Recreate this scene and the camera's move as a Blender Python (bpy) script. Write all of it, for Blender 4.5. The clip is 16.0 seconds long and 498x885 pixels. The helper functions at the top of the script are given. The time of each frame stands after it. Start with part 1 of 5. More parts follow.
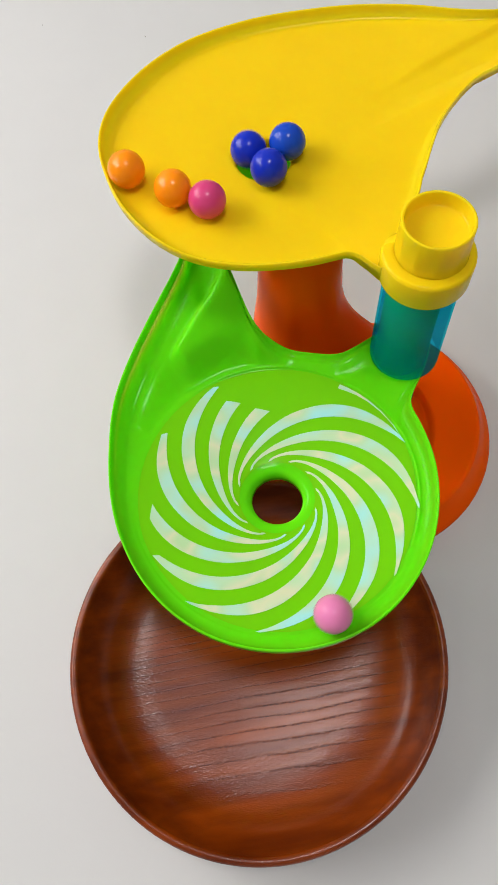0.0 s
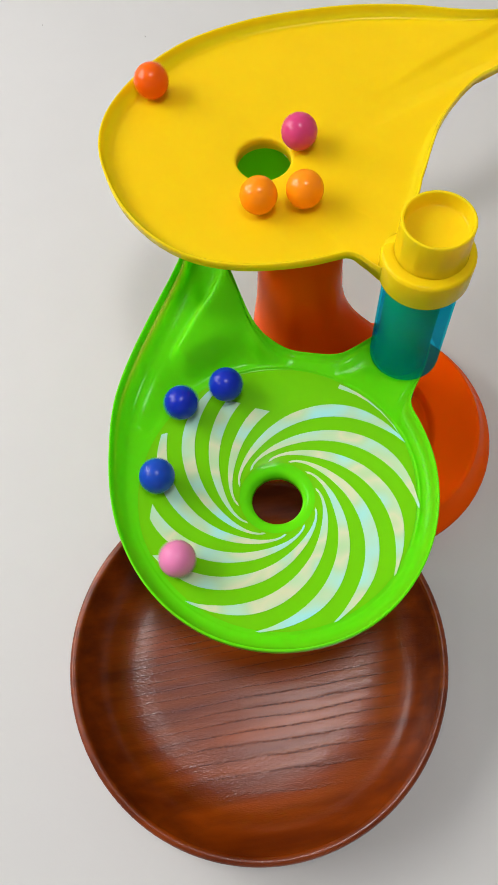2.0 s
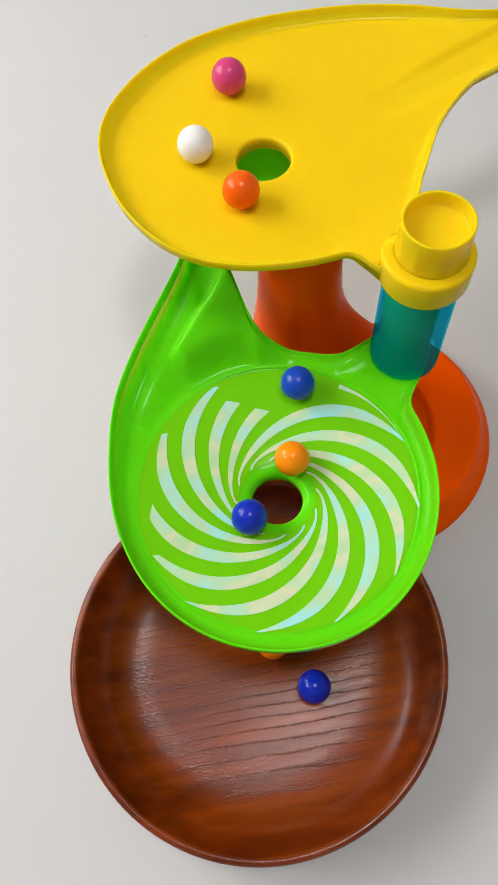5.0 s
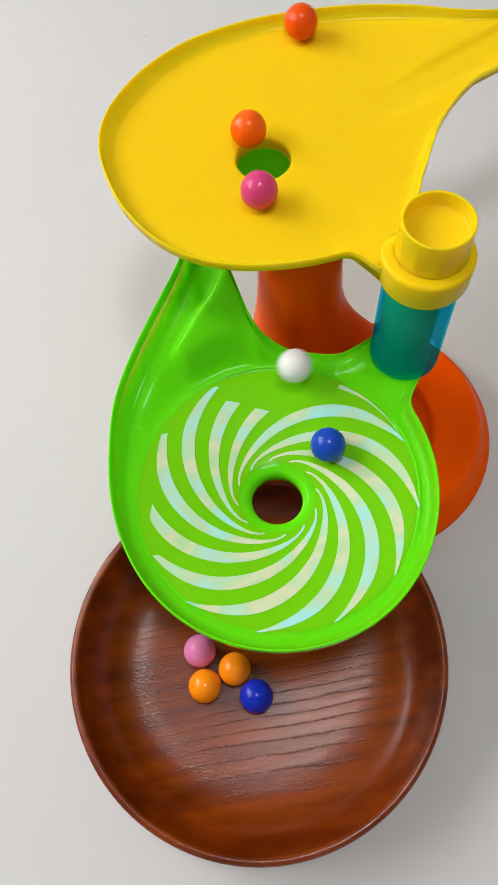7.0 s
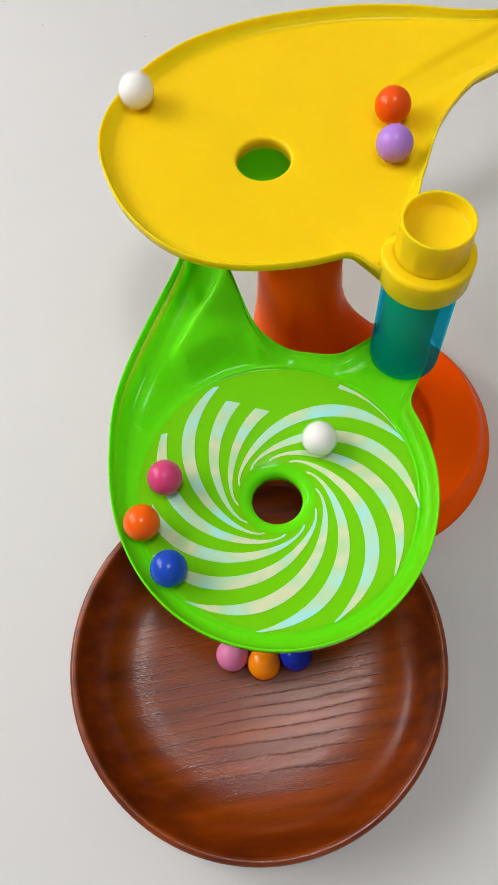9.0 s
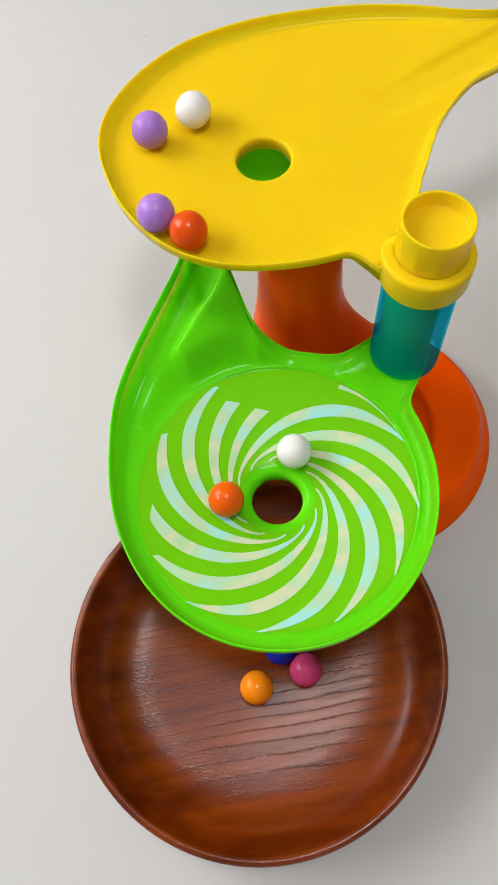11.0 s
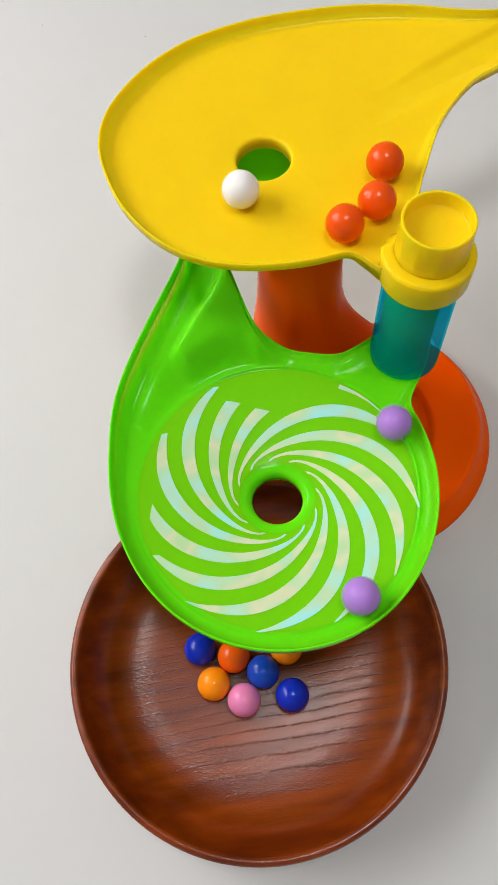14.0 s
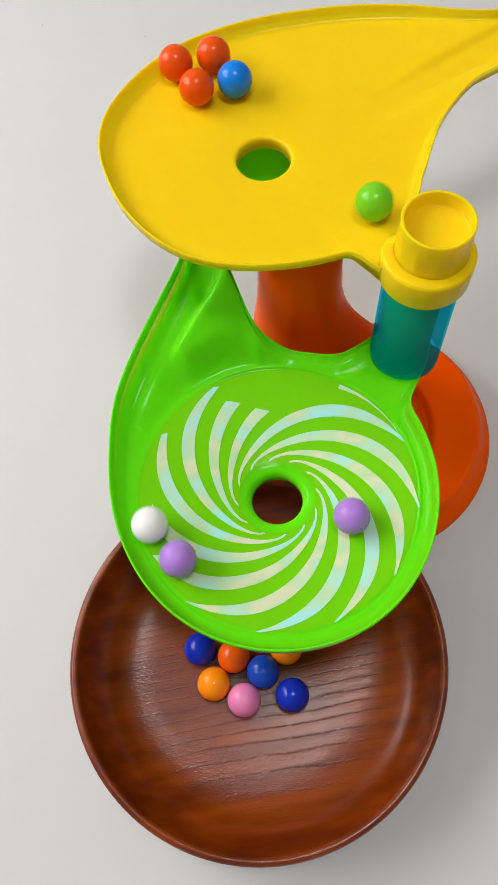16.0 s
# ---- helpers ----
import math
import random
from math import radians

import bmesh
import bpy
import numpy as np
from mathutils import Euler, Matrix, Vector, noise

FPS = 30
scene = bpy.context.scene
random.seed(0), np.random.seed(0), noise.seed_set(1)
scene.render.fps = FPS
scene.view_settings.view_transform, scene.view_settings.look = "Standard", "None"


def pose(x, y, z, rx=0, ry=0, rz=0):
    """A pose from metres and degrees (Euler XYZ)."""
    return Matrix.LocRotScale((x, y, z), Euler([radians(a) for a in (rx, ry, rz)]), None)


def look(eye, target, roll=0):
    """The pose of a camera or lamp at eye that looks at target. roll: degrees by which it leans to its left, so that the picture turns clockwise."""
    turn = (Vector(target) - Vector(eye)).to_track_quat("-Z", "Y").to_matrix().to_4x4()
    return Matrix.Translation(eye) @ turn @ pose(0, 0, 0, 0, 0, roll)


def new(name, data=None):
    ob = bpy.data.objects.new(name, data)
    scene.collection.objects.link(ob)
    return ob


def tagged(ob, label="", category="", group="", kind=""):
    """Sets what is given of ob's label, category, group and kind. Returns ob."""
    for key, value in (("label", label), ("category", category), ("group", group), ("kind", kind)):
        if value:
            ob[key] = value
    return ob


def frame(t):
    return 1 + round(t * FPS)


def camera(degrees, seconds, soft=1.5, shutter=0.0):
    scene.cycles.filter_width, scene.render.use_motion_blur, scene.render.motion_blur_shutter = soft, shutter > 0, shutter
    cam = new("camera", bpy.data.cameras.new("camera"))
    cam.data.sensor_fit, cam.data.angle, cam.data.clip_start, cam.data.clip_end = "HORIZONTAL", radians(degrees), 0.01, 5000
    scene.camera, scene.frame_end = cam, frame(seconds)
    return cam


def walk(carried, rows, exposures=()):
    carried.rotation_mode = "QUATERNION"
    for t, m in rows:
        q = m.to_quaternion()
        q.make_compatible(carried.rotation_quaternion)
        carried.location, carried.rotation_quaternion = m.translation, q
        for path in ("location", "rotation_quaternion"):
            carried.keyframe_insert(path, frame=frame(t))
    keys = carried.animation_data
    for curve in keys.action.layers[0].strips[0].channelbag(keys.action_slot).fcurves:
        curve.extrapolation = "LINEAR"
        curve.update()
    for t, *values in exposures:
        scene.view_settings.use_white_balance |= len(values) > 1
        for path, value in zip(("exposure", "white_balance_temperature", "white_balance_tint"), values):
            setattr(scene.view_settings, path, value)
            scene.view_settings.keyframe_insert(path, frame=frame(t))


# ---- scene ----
# ---- camera: held still on a stand, looking down at the toy ----
cam = camera(35.868, 16.0, soft=1.2, shutter=0.12)
TILT = radians(24.755)
EYE = Vector((0.0, 0.0, 0.7061))
AIM = EYE + Vector((0.0, math.sin(TILT), -math.cos(TILT)))
walk(cam, [(0.0, look(EYE, AIM, -6.863)), (16.0, look(EYE, AIM, -6.863))], exposures=[(0.0, 0.28), (16.0, 0.28)])

# ---- light: a dim room with a window at the side and a ceiling lamp ----
world = bpy.data.worlds.new("world")
scene.world = world
world.use_nodes = True
world.node_tree.nodes["Background"].inputs[0].default_value = (0.95, 0.97, 1.0, 1)
world.node_tree.nodes["Background"].inputs[1].default_value = 0.25


def area_lamp(name, m, sx, sy, watts, colour):
    data = bpy.data.lights.new(name, "AREA")
    data.shape, data.size, data.size_y = "RECTANGLE", sx, sy
    data.energy, data.color = watts, colour
    ob = new(name, data)
    ob.matrix_world = m
    return ob


area_lamp("window_light", look((-1.93, 0.85, 1.3), (0.0, 0.25, 0.1)), 2.1, 1.8, 78, (1.0, 0.985, 0.965))
area_lamp("ceiling_lamp_light", look((0.18, 0.09, 2.33), (0.18, 0.10, 0.0)), 0.36, 0.36, 11.5, (1.0, 0.985, 0.98))


# ---- materials ----
def material(name, colour, rough=0.4, spec=0.5, metal=0.0, grain=0.0, grain_scale=60, bump=0.0, bump_scale=300, coat=0.0, sub=0.0, bleed=(0.004, 0.004, 0.002)):
    m = bpy.data.materials.new(name)
    m.use_nodes = True
    nt = m.node_tree
    b = nt.nodes["Principled BSDF"]
    b.inputs["Base Color"].default_value = (*colour, 1)
    b.inputs["Roughness"].default_value = rough
    b.inputs["Specular IOR Level"].default_value = spec
    b.inputs["Metallic"].default_value = metal
    b.inputs["Coat Weight"].default_value = coat
    b.inputs["Coat Roughness"].default_value = 0.06
    if sub:
        b.inputs["Subsurface Weight"].default_value = sub
        b.inputs["Subsurface Radius"].default_value = bleed
        b.inputs["Subsurface Scale"].default_value = 1.0
    tc = nt.nodes.new("ShaderNodeTexCoord")
    if grain:
        n1 = nt.nodes.new("ShaderNodeTexNoise")
        n1.inputs["Scale"].default_value, n1.inputs["Detail"].default_value = grain_scale, 6
        n2 = nt.nodes.new("ShaderNodeTexNoise")
        n2.inputs["Scale"].default_value, n2.inputs["Detail"].default_value = grain_scale * 0.12, 3
        add = nt.nodes.new("ShaderNodeMath")
        add.operation = "ADD"
        ramp = nt.nodes.new("ShaderNodeMapRange")
        ramp.inputs["From Min"].default_value, ramp.inputs["From Max"].default_value = 0.6, 1.4
        ramp.inputs["To Min"].default_value, ramp.inputs["To Max"].default_value = 1 - grain, 1 + grain
        mix = nt.nodes.new("ShaderNodeMix")
        mix.data_type, mix.blend_type = "RGBA", "MULTIPLY"
        mix.inputs["Factor"].default_value = 1
        mix.inputs["A"].default_value = (*colour, 1)
        for n in (n1, n2):
            nt.links.new(tc.outputs["Object"], n.inputs["Vector"])
        nt.links.new(n1.outputs["Fac"], add.inputs[0])
        nt.links.new(n2.outputs["Fac"], add.inputs[1])
        nt.links.new(add.outputs[0], ramp.inputs["Value"])
        nt.links.new(ramp.outputs["Result"], mix.inputs["B"])
        nt.links.new(mix.outputs["Result"], b.inputs["Base Color"])
        rr = nt.nodes.new("ShaderNodeMapRange")
        rr.inputs["From Min"].default_value, rr.inputs["From Max"].default_value = 0.3, 0.7
        rr.inputs["To Min"].default_value, rr.inputs["To Max"].default_value = rough * 0.8, rough * 1.25
        nt.links.new(n2.outputs["Fac"], rr.inputs["Value"])
        nt.links.new(rr.outputs["Result"], b.inputs["Roughness"])
    if bump:
        nb = nt.nodes.new("ShaderNodeTexNoise")
        nb.inputs["Scale"].default_value, nb.inputs["Detail"].default_value = bump_scale, 3
        bp = nt.nodes.new("ShaderNodeBump")
        bp.inputs["Strength"].default_value, bp.inputs["Distance"].default_value = bump, 0.001
        nt.links.new(tc.outputs["Object"], nb.inputs["Vector"])
        nt.links.new(nb.outputs["Fac"], bp.inputs["Height"])
        nt.links.new(bp.outputs["Normal"], b.inputs["Normal"])
    return m


YELLOW = material("yellow_plastic", (0.83, 0.565, 0.007), 0.18, 0.08, grain=0.02, grain_scale=40, bump=0.04, bump_scale=120, sub=0.6, bleed=(0.010, 0.008, 0.002))
GREEN = material("green_plastic", (0.132, 0.70, 0.006), 0.13, 0.06, grain=0.03, grain_scale=30, bump=0.03, bump_scale=90, sub=0.6, bleed=(0.004, 0.010, 0.002))
# the tray's own plastic again, with the light on its floor put into the colour
LIT_GREEN = material("lit_floor_green", (0.170, 0.600, 0.004), 0.16, 0.08, grain=0.04, grain_scale=26, bump=0.03, bump_scale=110, sub=0.3, bleed=(0.004, 0.008, 0.002))
ORANGE = material("orange_plastic", (1.0, 0.100, 0.001), 0.16, 0.025, grain=0.04, grain_scale=30, bump=0.05, bump_scale=90, sub=0.4, bleed=(0.008, 0.003, 0.001))
TABLE = material("table_laminate", (0.615, 0.610, 0.606), 0.55, 0.3, grain=0.012, grain_scale=25, bump=0.03, bump_scale=500)
# grey of the unseen walls and floor, set by how much fill light they return
WALL = material("unseen_room_grey", (0.42, 0.412, 0.40), 0.8, 0.2, grain=0.03, grain_scale=8)


def foil_material():
    """Pearly holographic foil: white with faint patches of pink, yellow and cyan."""
    m = material("holographic_foil", (0.7, 0.8, 0.7), 0.3, 0.12)
    nt = m.node_tree
    b = nt.nodes["Principled BSDF"]
    tc = nt.nodes.new("ShaderNodeTexCoord")
    n = nt.nodes.new("ShaderNodeTexNoise")
    n.inputs["Scale"].default_value, n.inputs["Detail"].default_value = 36, 0.5
    r = nt.nodes.new("ShaderNodeValToRGB")
    e = r.color_ramp.elements
    e[0].position, e[0].color = 0.30, (0.36, 0.76, 0.72, 1)
    e[1].position, e[1].color = 0.72, (0.46, 0.68, 0.36, 1)
    for pos, col in ((0.42, (0.44, 0.73, 0.55, 1)), (0.50, (0.48, 0.70, 0.42, 1)), (0.60, (0.65, 0.69, 0.44, 1))):
        k = e.new(pos)
        k.color = col
    nt.links.new(tc.outputs["Object"], n.inputs["Vector"])
    nt.links.new(n.outputs["Fac"], r.inputs["Fac"])
    nt.links.new(r.outputs["Color"], b.inputs["Base Color"])
    return m


FOIL = foil_material()


def wood_material():
    """Dark red-brown lacquered ash: rings as long dark lines with short pore marks."""
    m = bpy.data.materials.new("lacquered_wood")
    m.use_nodes = True
    nt = m.node_tree
    b = nt.nodes["Principled BSDF"]
    tc = nt.nodes.new("ShaderNodeTexCoord")

    def node(kind, **kw):
        n = nt.nodes.new(kind)
        for k, v in kw.items():
            n.inputs[k].default_value = v
        return n

    def math_node(op, a, bb):
        n = nt.nodes.new("ShaderNodeMath")
        n.operation = op
        for i, v in enumerate((a, bb)):
            if isinstance(v, (int, float)):
                n.inputs[i].default_value = v
            else:
                nt.links.new(v, n.inputs[i])
        return n.outputs[0]

    mp = nt.nodes.new("ShaderNodeMapping")
    mp.inputs["Rotation"].default_value = (0.0, 0.0, radians(-4))
    nt.links.new(tc.outputs["Object"], mp.inputs["Vector"])
    stretch = nt.nodes.new("ShaderNodeMapping")
    stretch.inputs["Scale"].default_value = (3.0, 9.0, 9.0)
    nt.links.new(mp.outputs["Vector"], stretch.inputs["Vector"])
    warp = node("ShaderNodeTexNoise", Scale=1.6, Detail=3)
    nt.links.new(stretch.outputs["Vector"], warp.inputs["Vector"])
    sep = nt.nodes.new("ShaderNodeSeparateXYZ")
    nt.links.new(mp.outputs["Vector"], sep.inputs[0])
    depth = math_node("ADD", sep.outputs["Y"], math_node("MULTIPLY", sep.outputs["Z"], 0.25))
    spread = math_node("ADD", math_node("MULTIPLY", depth, 132.0), math_node("MULTIPLY", math_node("MULTIPLY", depth, depth), 330.0))
    ring = math_node("ADD", spread, math_node("MULTIPLY", warp.outputs["Fac"], 1.9))
    saw = math_node("FRACT", ring, 0.0)
    late = nt.nodes.new("ShaderNodeValToRGB")
    e = late.color_ramp.elements
    e[0].position, e[0].color = 0.0, (1, 1, 1, 1)
    e[1].position, e[1].color = 1.0, (0.1, 0.1, 0.1, 1)
    for pos, v in ((0.08, 1.0), (0.17, 0.25), (0.6, 0.0)):
        k = e.new(pos)
        k.color = (v, v, v, 1)
    nt.links.new(saw, late.inputs["Fac"])
    fine = nt.nodes.new("ShaderNodeMapping")
    fine.inputs["Scale"].default_value = (330.0, 1000.0, 700.0)
    nt.links.new(mp.outputs["Vector"], fine.inputs["Vector"])
    pore = node("ShaderNodeTexNoise", Scale=1.0, Detail=2)
    nt.links.new(fine.outputs["Vector"], pore.inputs["Vector"])
    dash = nt.nodes.new("ShaderNodeMapRange")
    dash.inputs["From Min"].default_value, dash.inputs["From Max"].default_value = 0.42, 0.58
    nt.links.new(pore.outputs["Fac"], dash.inputs["Value"])
    line = math_node("MULTIPLY", late.outputs["Color"], math_node("ADD", math_node("MULTIPLY", dash.outputs["Result"], 0.6), 0.4))
    fade = node("ShaderNodeTexNoise", Scale=14.0, Detail=1)
    nt.links.new(mp.outputs["Vector"], fade.inputs["Vector"])
    fader = nt.nodes.new("ShaderNodeMapRange")
    fader.inputs["From Min"].default_value, fader.inputs["From Max"].default_value = 0.35, 0.6
    fader.inputs["To Min"].default_value, fader.inputs["To Max"].default_value = 0.55, 1.0
    nt.links.new(fade.outputs["Fac"], fader.inputs["Value"])
    line = math_node("MULTIPLY", line, fader.outputs["Result"])
    band = node("ShaderNodeTexNoise", Scale=1.0, Detail=4)
    bandmap = nt.nodes.new("ShaderNodeMapping")
    bandmap.inputs["Scale"].default_value = (6.0, 60.0, 40.0)
    nt.links.new(mp.outputs["Vector"], bandmap.inputs["Vector"])
    nt.links.new(bandmap.outputs["Vector"], band.inputs["Vector"])
    tone = nt.nodes.new("ShaderNodeValToRGB")
    e = tone.color_ramp.elements
    e[0].position, e[0].color = 0.3, (0.108, 0.0138, 0.0004, 1)
    e[1].position, e[1].color = 0.75, (0.285, 0.0460, 0.0010, 1)
    nt.links.new(band.outputs["Fac"], tone.inputs["Fac"])
    mix = nt.nodes.new("ShaderNodeMix")
    mix.data_type = "RGBA"
    mix.inputs["B"].default_value = (0.040, 0.007, 0.001, 1)
    # the dark lines are full on the bowl's floor and weaken towards its wall
    flat = nt.nodes.new("ShaderNodeVectorMath")
    flat.operation = "LENGTH"
    level = nt.nodes.new("ShaderNodeVectorMath")
    level.operation = "MULTIPLY"
    level.inputs[1].default_value = (1.0, 1.0, 0.0)
    nt.links.new(tc.outputs["Object"], level.inputs[0])
    nt.links.new(level.outputs["Vector"], flat.inputs[0])
    floor_lines = nt.nodes.new("ShaderNodeMapRange")
    floor_lines.inputs["From Min"].default_value, floor_lines.inputs["From Max"].default_value = 0.095, 0.122
    floor_lines.inputs["To Min"].default_value, floor_lines.inputs["To Max"].default_value = 1.0, 0.22
    nt.links.new(flat.outputs["Value"], floor_lines.inputs["Value"])
    line = math_node("MULTIPLY", line, floor_lines.outputs["Result"])
    nt.links.new(math_node("MULTIPLY", line, 0.8), mix.inputs["Factor"])
    nt.links.new(tone.outputs["Color"], mix.inputs["A"])
    nt.links.new(mix.outputs["Result"], b.inputs["Base Color"])
    b.inputs["Roughness"].default_value = 0.40
    b.inputs["Specular IOR Level"].default_value = 0.06
    b.inputs["Coat Weight"].default_value = 0.7
    b.inputs["Coat Roughness"].default_value = 0.18
    bp = nt.nodes.new("ShaderNodeBump")
    bp.inputs["Strength"].default_value, bp.inputs["Distance"].default_value = 0.30, 0.0008
    hgt = math_node("SUBTRACT", math_node("MULTIPLY", dash.outputs["Result"], -0.14), line)
    nt.links.new(hgt, bp.inputs["Height"])
    nt.links.new(bp.outputs["Normal"], b.inputs["Normal"])
    nt.links.new(bp.outputs["Normal"], b.inputs["Coat Normal"])
    return m


WOOD = wood_material()


def tube_material():
    """Clear blue plastic: tinted see-through with a gloss on top."""
    m = bpy.data.materials.new("clear_blue_plastic")
    m.use_nodes = True
    nt = m.node_tree
    nt.nodes.remove(nt.nodes["Principled BSDF"])
    clear = nt.nodes.new("ShaderNodeBsdfTransparent")
    clear.inputs["Color"].default_value = (0.10, 0.85, 0.93, 1)
    body = nt.nodes.new("ShaderNodeBsdfDiffuse")
    body.inputs["Color"].default_value = (0.0, 0.36, 0.75, 1)
    gloss = nt.nodes.new("ShaderNodeBsdfGlossy")
    gloss.inputs["Roughness"].default_value = 0.12
    m1, m2 = nt.nodes.new("ShaderNodeMixShader"), nt.nodes.new("ShaderNodeMixShader")
    m1.inputs[0].default_value = 0.15
    nt.links.new(clear.outputs[0], m1.inputs[1])
    nt.links.new(body.outputs[0], m1.inputs[2])
    m2.inputs[0].default_value = 0.025
    nt.links.new(m1.outputs[0], m2.inputs[1])
    nt.links.new(gloss.outputs[0], m2.inputs[2])
    nt.links.new(m2.outputs[0], nt.nodes["Material Output"].inputs["Surface"])
    return m


TUBE = tube_material()


# ---- mesh helpers ----
def part(name, bm, mat, parent=None, label="", smooth=True):
    me = bpy.data.meshes.new(name)
    bmesh.ops.recalc_face_normals(bm, faces=bm.faces)
    bm.to_mesh(me)
    bm.free()
    me.materials.append(mat)
    for poly in me.polygons:
        poly.use_smooth = smooth
    ob = new(name, me)
    ob.parent = parent
    if label:
        tagged(ob, label)
    return ob


def thing(name, loc, label, category, group="", kind=""):
    ob = new(name)
    ob.empty_display_size = 0.02
    ob.location = loc
    return tagged(ob, label, category, group, kind)


def ring_mesh(rows, closed=True):
    """A skin over rings of points; each ring is a closed loop. closed joins the last ring to the first."""
    bm = bmesh.new()
    vs = [[bm.verts.new(p) for p in r] for r in rows]
    n = len(vs[0])
    for i in range(len(vs) if closed else len(vs) - 1):
        a, b = vs[i], vs[(i + 1) % len(vs)]
        for j in range(n):
            bm.faces.new((a[j], a[(j + 1) % n], b[(j + 1) % n], b[j]))
    return bm


def lathe(profile, steps=96, centre=(0, 0)):
    """Turn a profile of (radius, height) round the upright axis. Closed, with a ring of its own at each point; a radius of nearly 0 is the axis."""
    rows = []
    for r, z in profile:
        rows.append([(centre[0] + max(r, 1e-5) * math.cos(2 * math.pi * k / steps), centre[1] + max(r, 1e-5) * math.sin(2 * math.pi * k / steps), z) for k in range(steps)])
    bm = ring_mesh(rows, closed=profile[0][0] > 1e-4)
    bmesh.ops.remove_doubles(bm, verts=bm.verts, dist=4e-5)
    return bm


def arc(cx, cz, r, a0, a1, n=6):
    return [(cx + r * math.cos(radians(a0 + (a1 - a0) * k / n)), cz + r * math.sin(radians(a0 + (a1 - a0) * k / n))) for k in range(n + 1)]


def round_curve(knots, n, period=360.0):
    """A smooth closed curve (Catmull-Rom) through knots of (angle, values...), read at n even angles. Returns n rows of values."""
    ks = sorted(knots)
    m = len(ks)
    out = []
    for i in range(n):
        a = period * i / n
        j = max([k for k in range(m) if ks[k][0] <= a], default=-1)

        def knot(k):
            w, q = divmod(k, m)
            return (ks[q][0] + w * period, ks[q][1:])

        p0, p1, p2, p3 = (knot(j + d) for d in (-1, 0, 1, 2))
        u = (a - p1[0]) / (p2[0] - p1[0])
        vals = []
        for c in range(len(p1[1])):
            h = p2[0] - p1[0]
            m1 = (p2[1][c] - p0[1][c]) / (p2[0] - p0[0]) * h
            m2 = (p3[1][c] - p1[1][c]) / (p3[0] - p1[0]) * h
            vals.append((2 * u**3 - 3 * u**2 + 1) * p1[1][c] + (u**3 - 2 * u**2 + u) * m1 + (-2 * u**3 + 3 * u**2) * p2[1][c] + (u**3 - u**2) * m2)
        out.append(vals)
    return out


def smoothstep(a, b, x):
    u = min(1.0, max(0.0, (x - a) / (b - a)))
    return u * u * (3 - 2 * u)


# ---- setting: table, and an unseen room added to bounce light ----
def slab(x0, x1, y0, y1, z0, z1):
    bm = bmesh.new()
    bmesh.ops.create_cube(bm, size=1.0, matrix=Matrix.Translation(((x0 + x1) / 2, (y0 + y1) / 2, (z0 + z1) / 2)) @ Matrix.Diagonal((x1 - x0, y1 - y0, z1 - z0, 1)))
    return bm


FLOOR_Z = -0.72
tabletop = part("tabletop", slab(-0.9, 0.9, -0.7, 1.96, -0.03, 0.0), TABLE, smooth=False)
bev = tabletop.modifiers.new("edge", "BEVEL")
bev.width, bev.segments = 0.004, 3
tagged(tabletop, "plain white laminate tabletop under the toy", "tabletop", kind="structure")
floor = part("floor", slab(-2.1, 2.1, -1.6, 2.1, FLOOR_Z - 0.05, FLOOR_Z), WALL, smooth=False)
tagged(floor, "unseen plain room floor added to close the room", "floor", kind="structure")
CEILING = material("ceiling_paint", (0.72, 0.72, 0.71), 0.8, 0.2, grain=0.02, grain_scale=8)
ceiling = part("ceiling", slab(-2.1, 2.1, -1.6, 2.1, 2.4, 2.45), CEILING, smooth=False)
tagged(ceiling, "plain painted ceiling", "ceiling", kind="structure")
for nm, box in (("wall_north", (-2.0, 2.0, 2.0, 2.1)), ("wall_south", (-2.0, 2.0, -1.6, -1.5)), ("wall_east", (2.0, 2.1, -1.6, 2.1)), ("wall_west", (-2.1, -2.0, -1.6, 2.1))):
    tagged(part(nm, slab(*box, FLOOR_Z, 2.4), WALL, smooth=False), "unseen plain room wall added for fill light", "wall", kind="structure")

# ---- wooden bowl ----
BOWL = (-0.0141, 0.1085)
BOWL_FLOOR = 0.016
bowl_in = [(0.0, 0.0160), (0.05, 0.0160), (0.090, 0.0165), (0.105, 0.0178), (0.118, 0.0210), (0.128, 0.0262), (0.136, 0.0340), (0.1415, 0.0430), (0.1450, 0.0510), (0.1468, 0.0560)]
bowl_out = arc(0.1507, 0.0563, 0.0038, 180, 0, 8) + [(0.1540, 0.0515), (0.1515, 0.0440), (0.1460, 0.0330), (0.1370, 0.0220), (0.1240, 0.0120), (0.1080, 0.0060), (0.0960, 0.0045), (0.0950, 0.0), (0.0890, 0.0), (0.0880, 0.0040), (0.0, 0.0040)]
bowl = part("wooden_bowl", lathe([(r * 1.007, z) for r, z in bowl_in + bowl_out], 128), WOOD)
bowl.location = (*BOWL, 0)
tagged(bowl, "dark red-brown lacquered wooden bowl with visible grain", "bowl")

# ---- toy ----
toy = thing("ball_run_tower", (0.12, 0.32, 0.0), "yellow, green and orange plastic spiral ball run tower", "toy")
toy_inv = Vector((-0.12, -0.32, 0.0))


def toy_part(name, bm, mat, label="", parent=None, smooth=True):
    bmesh.ops.translate(bm, verts=bm.verts, vec=toy_inv)
    return part(name, bm, mat, parent or toy, label, smooth)


POST = (0.1365, 0.3215)
GC = (0.0171, 0.2149)
YC = (0.0376, 0.4478)

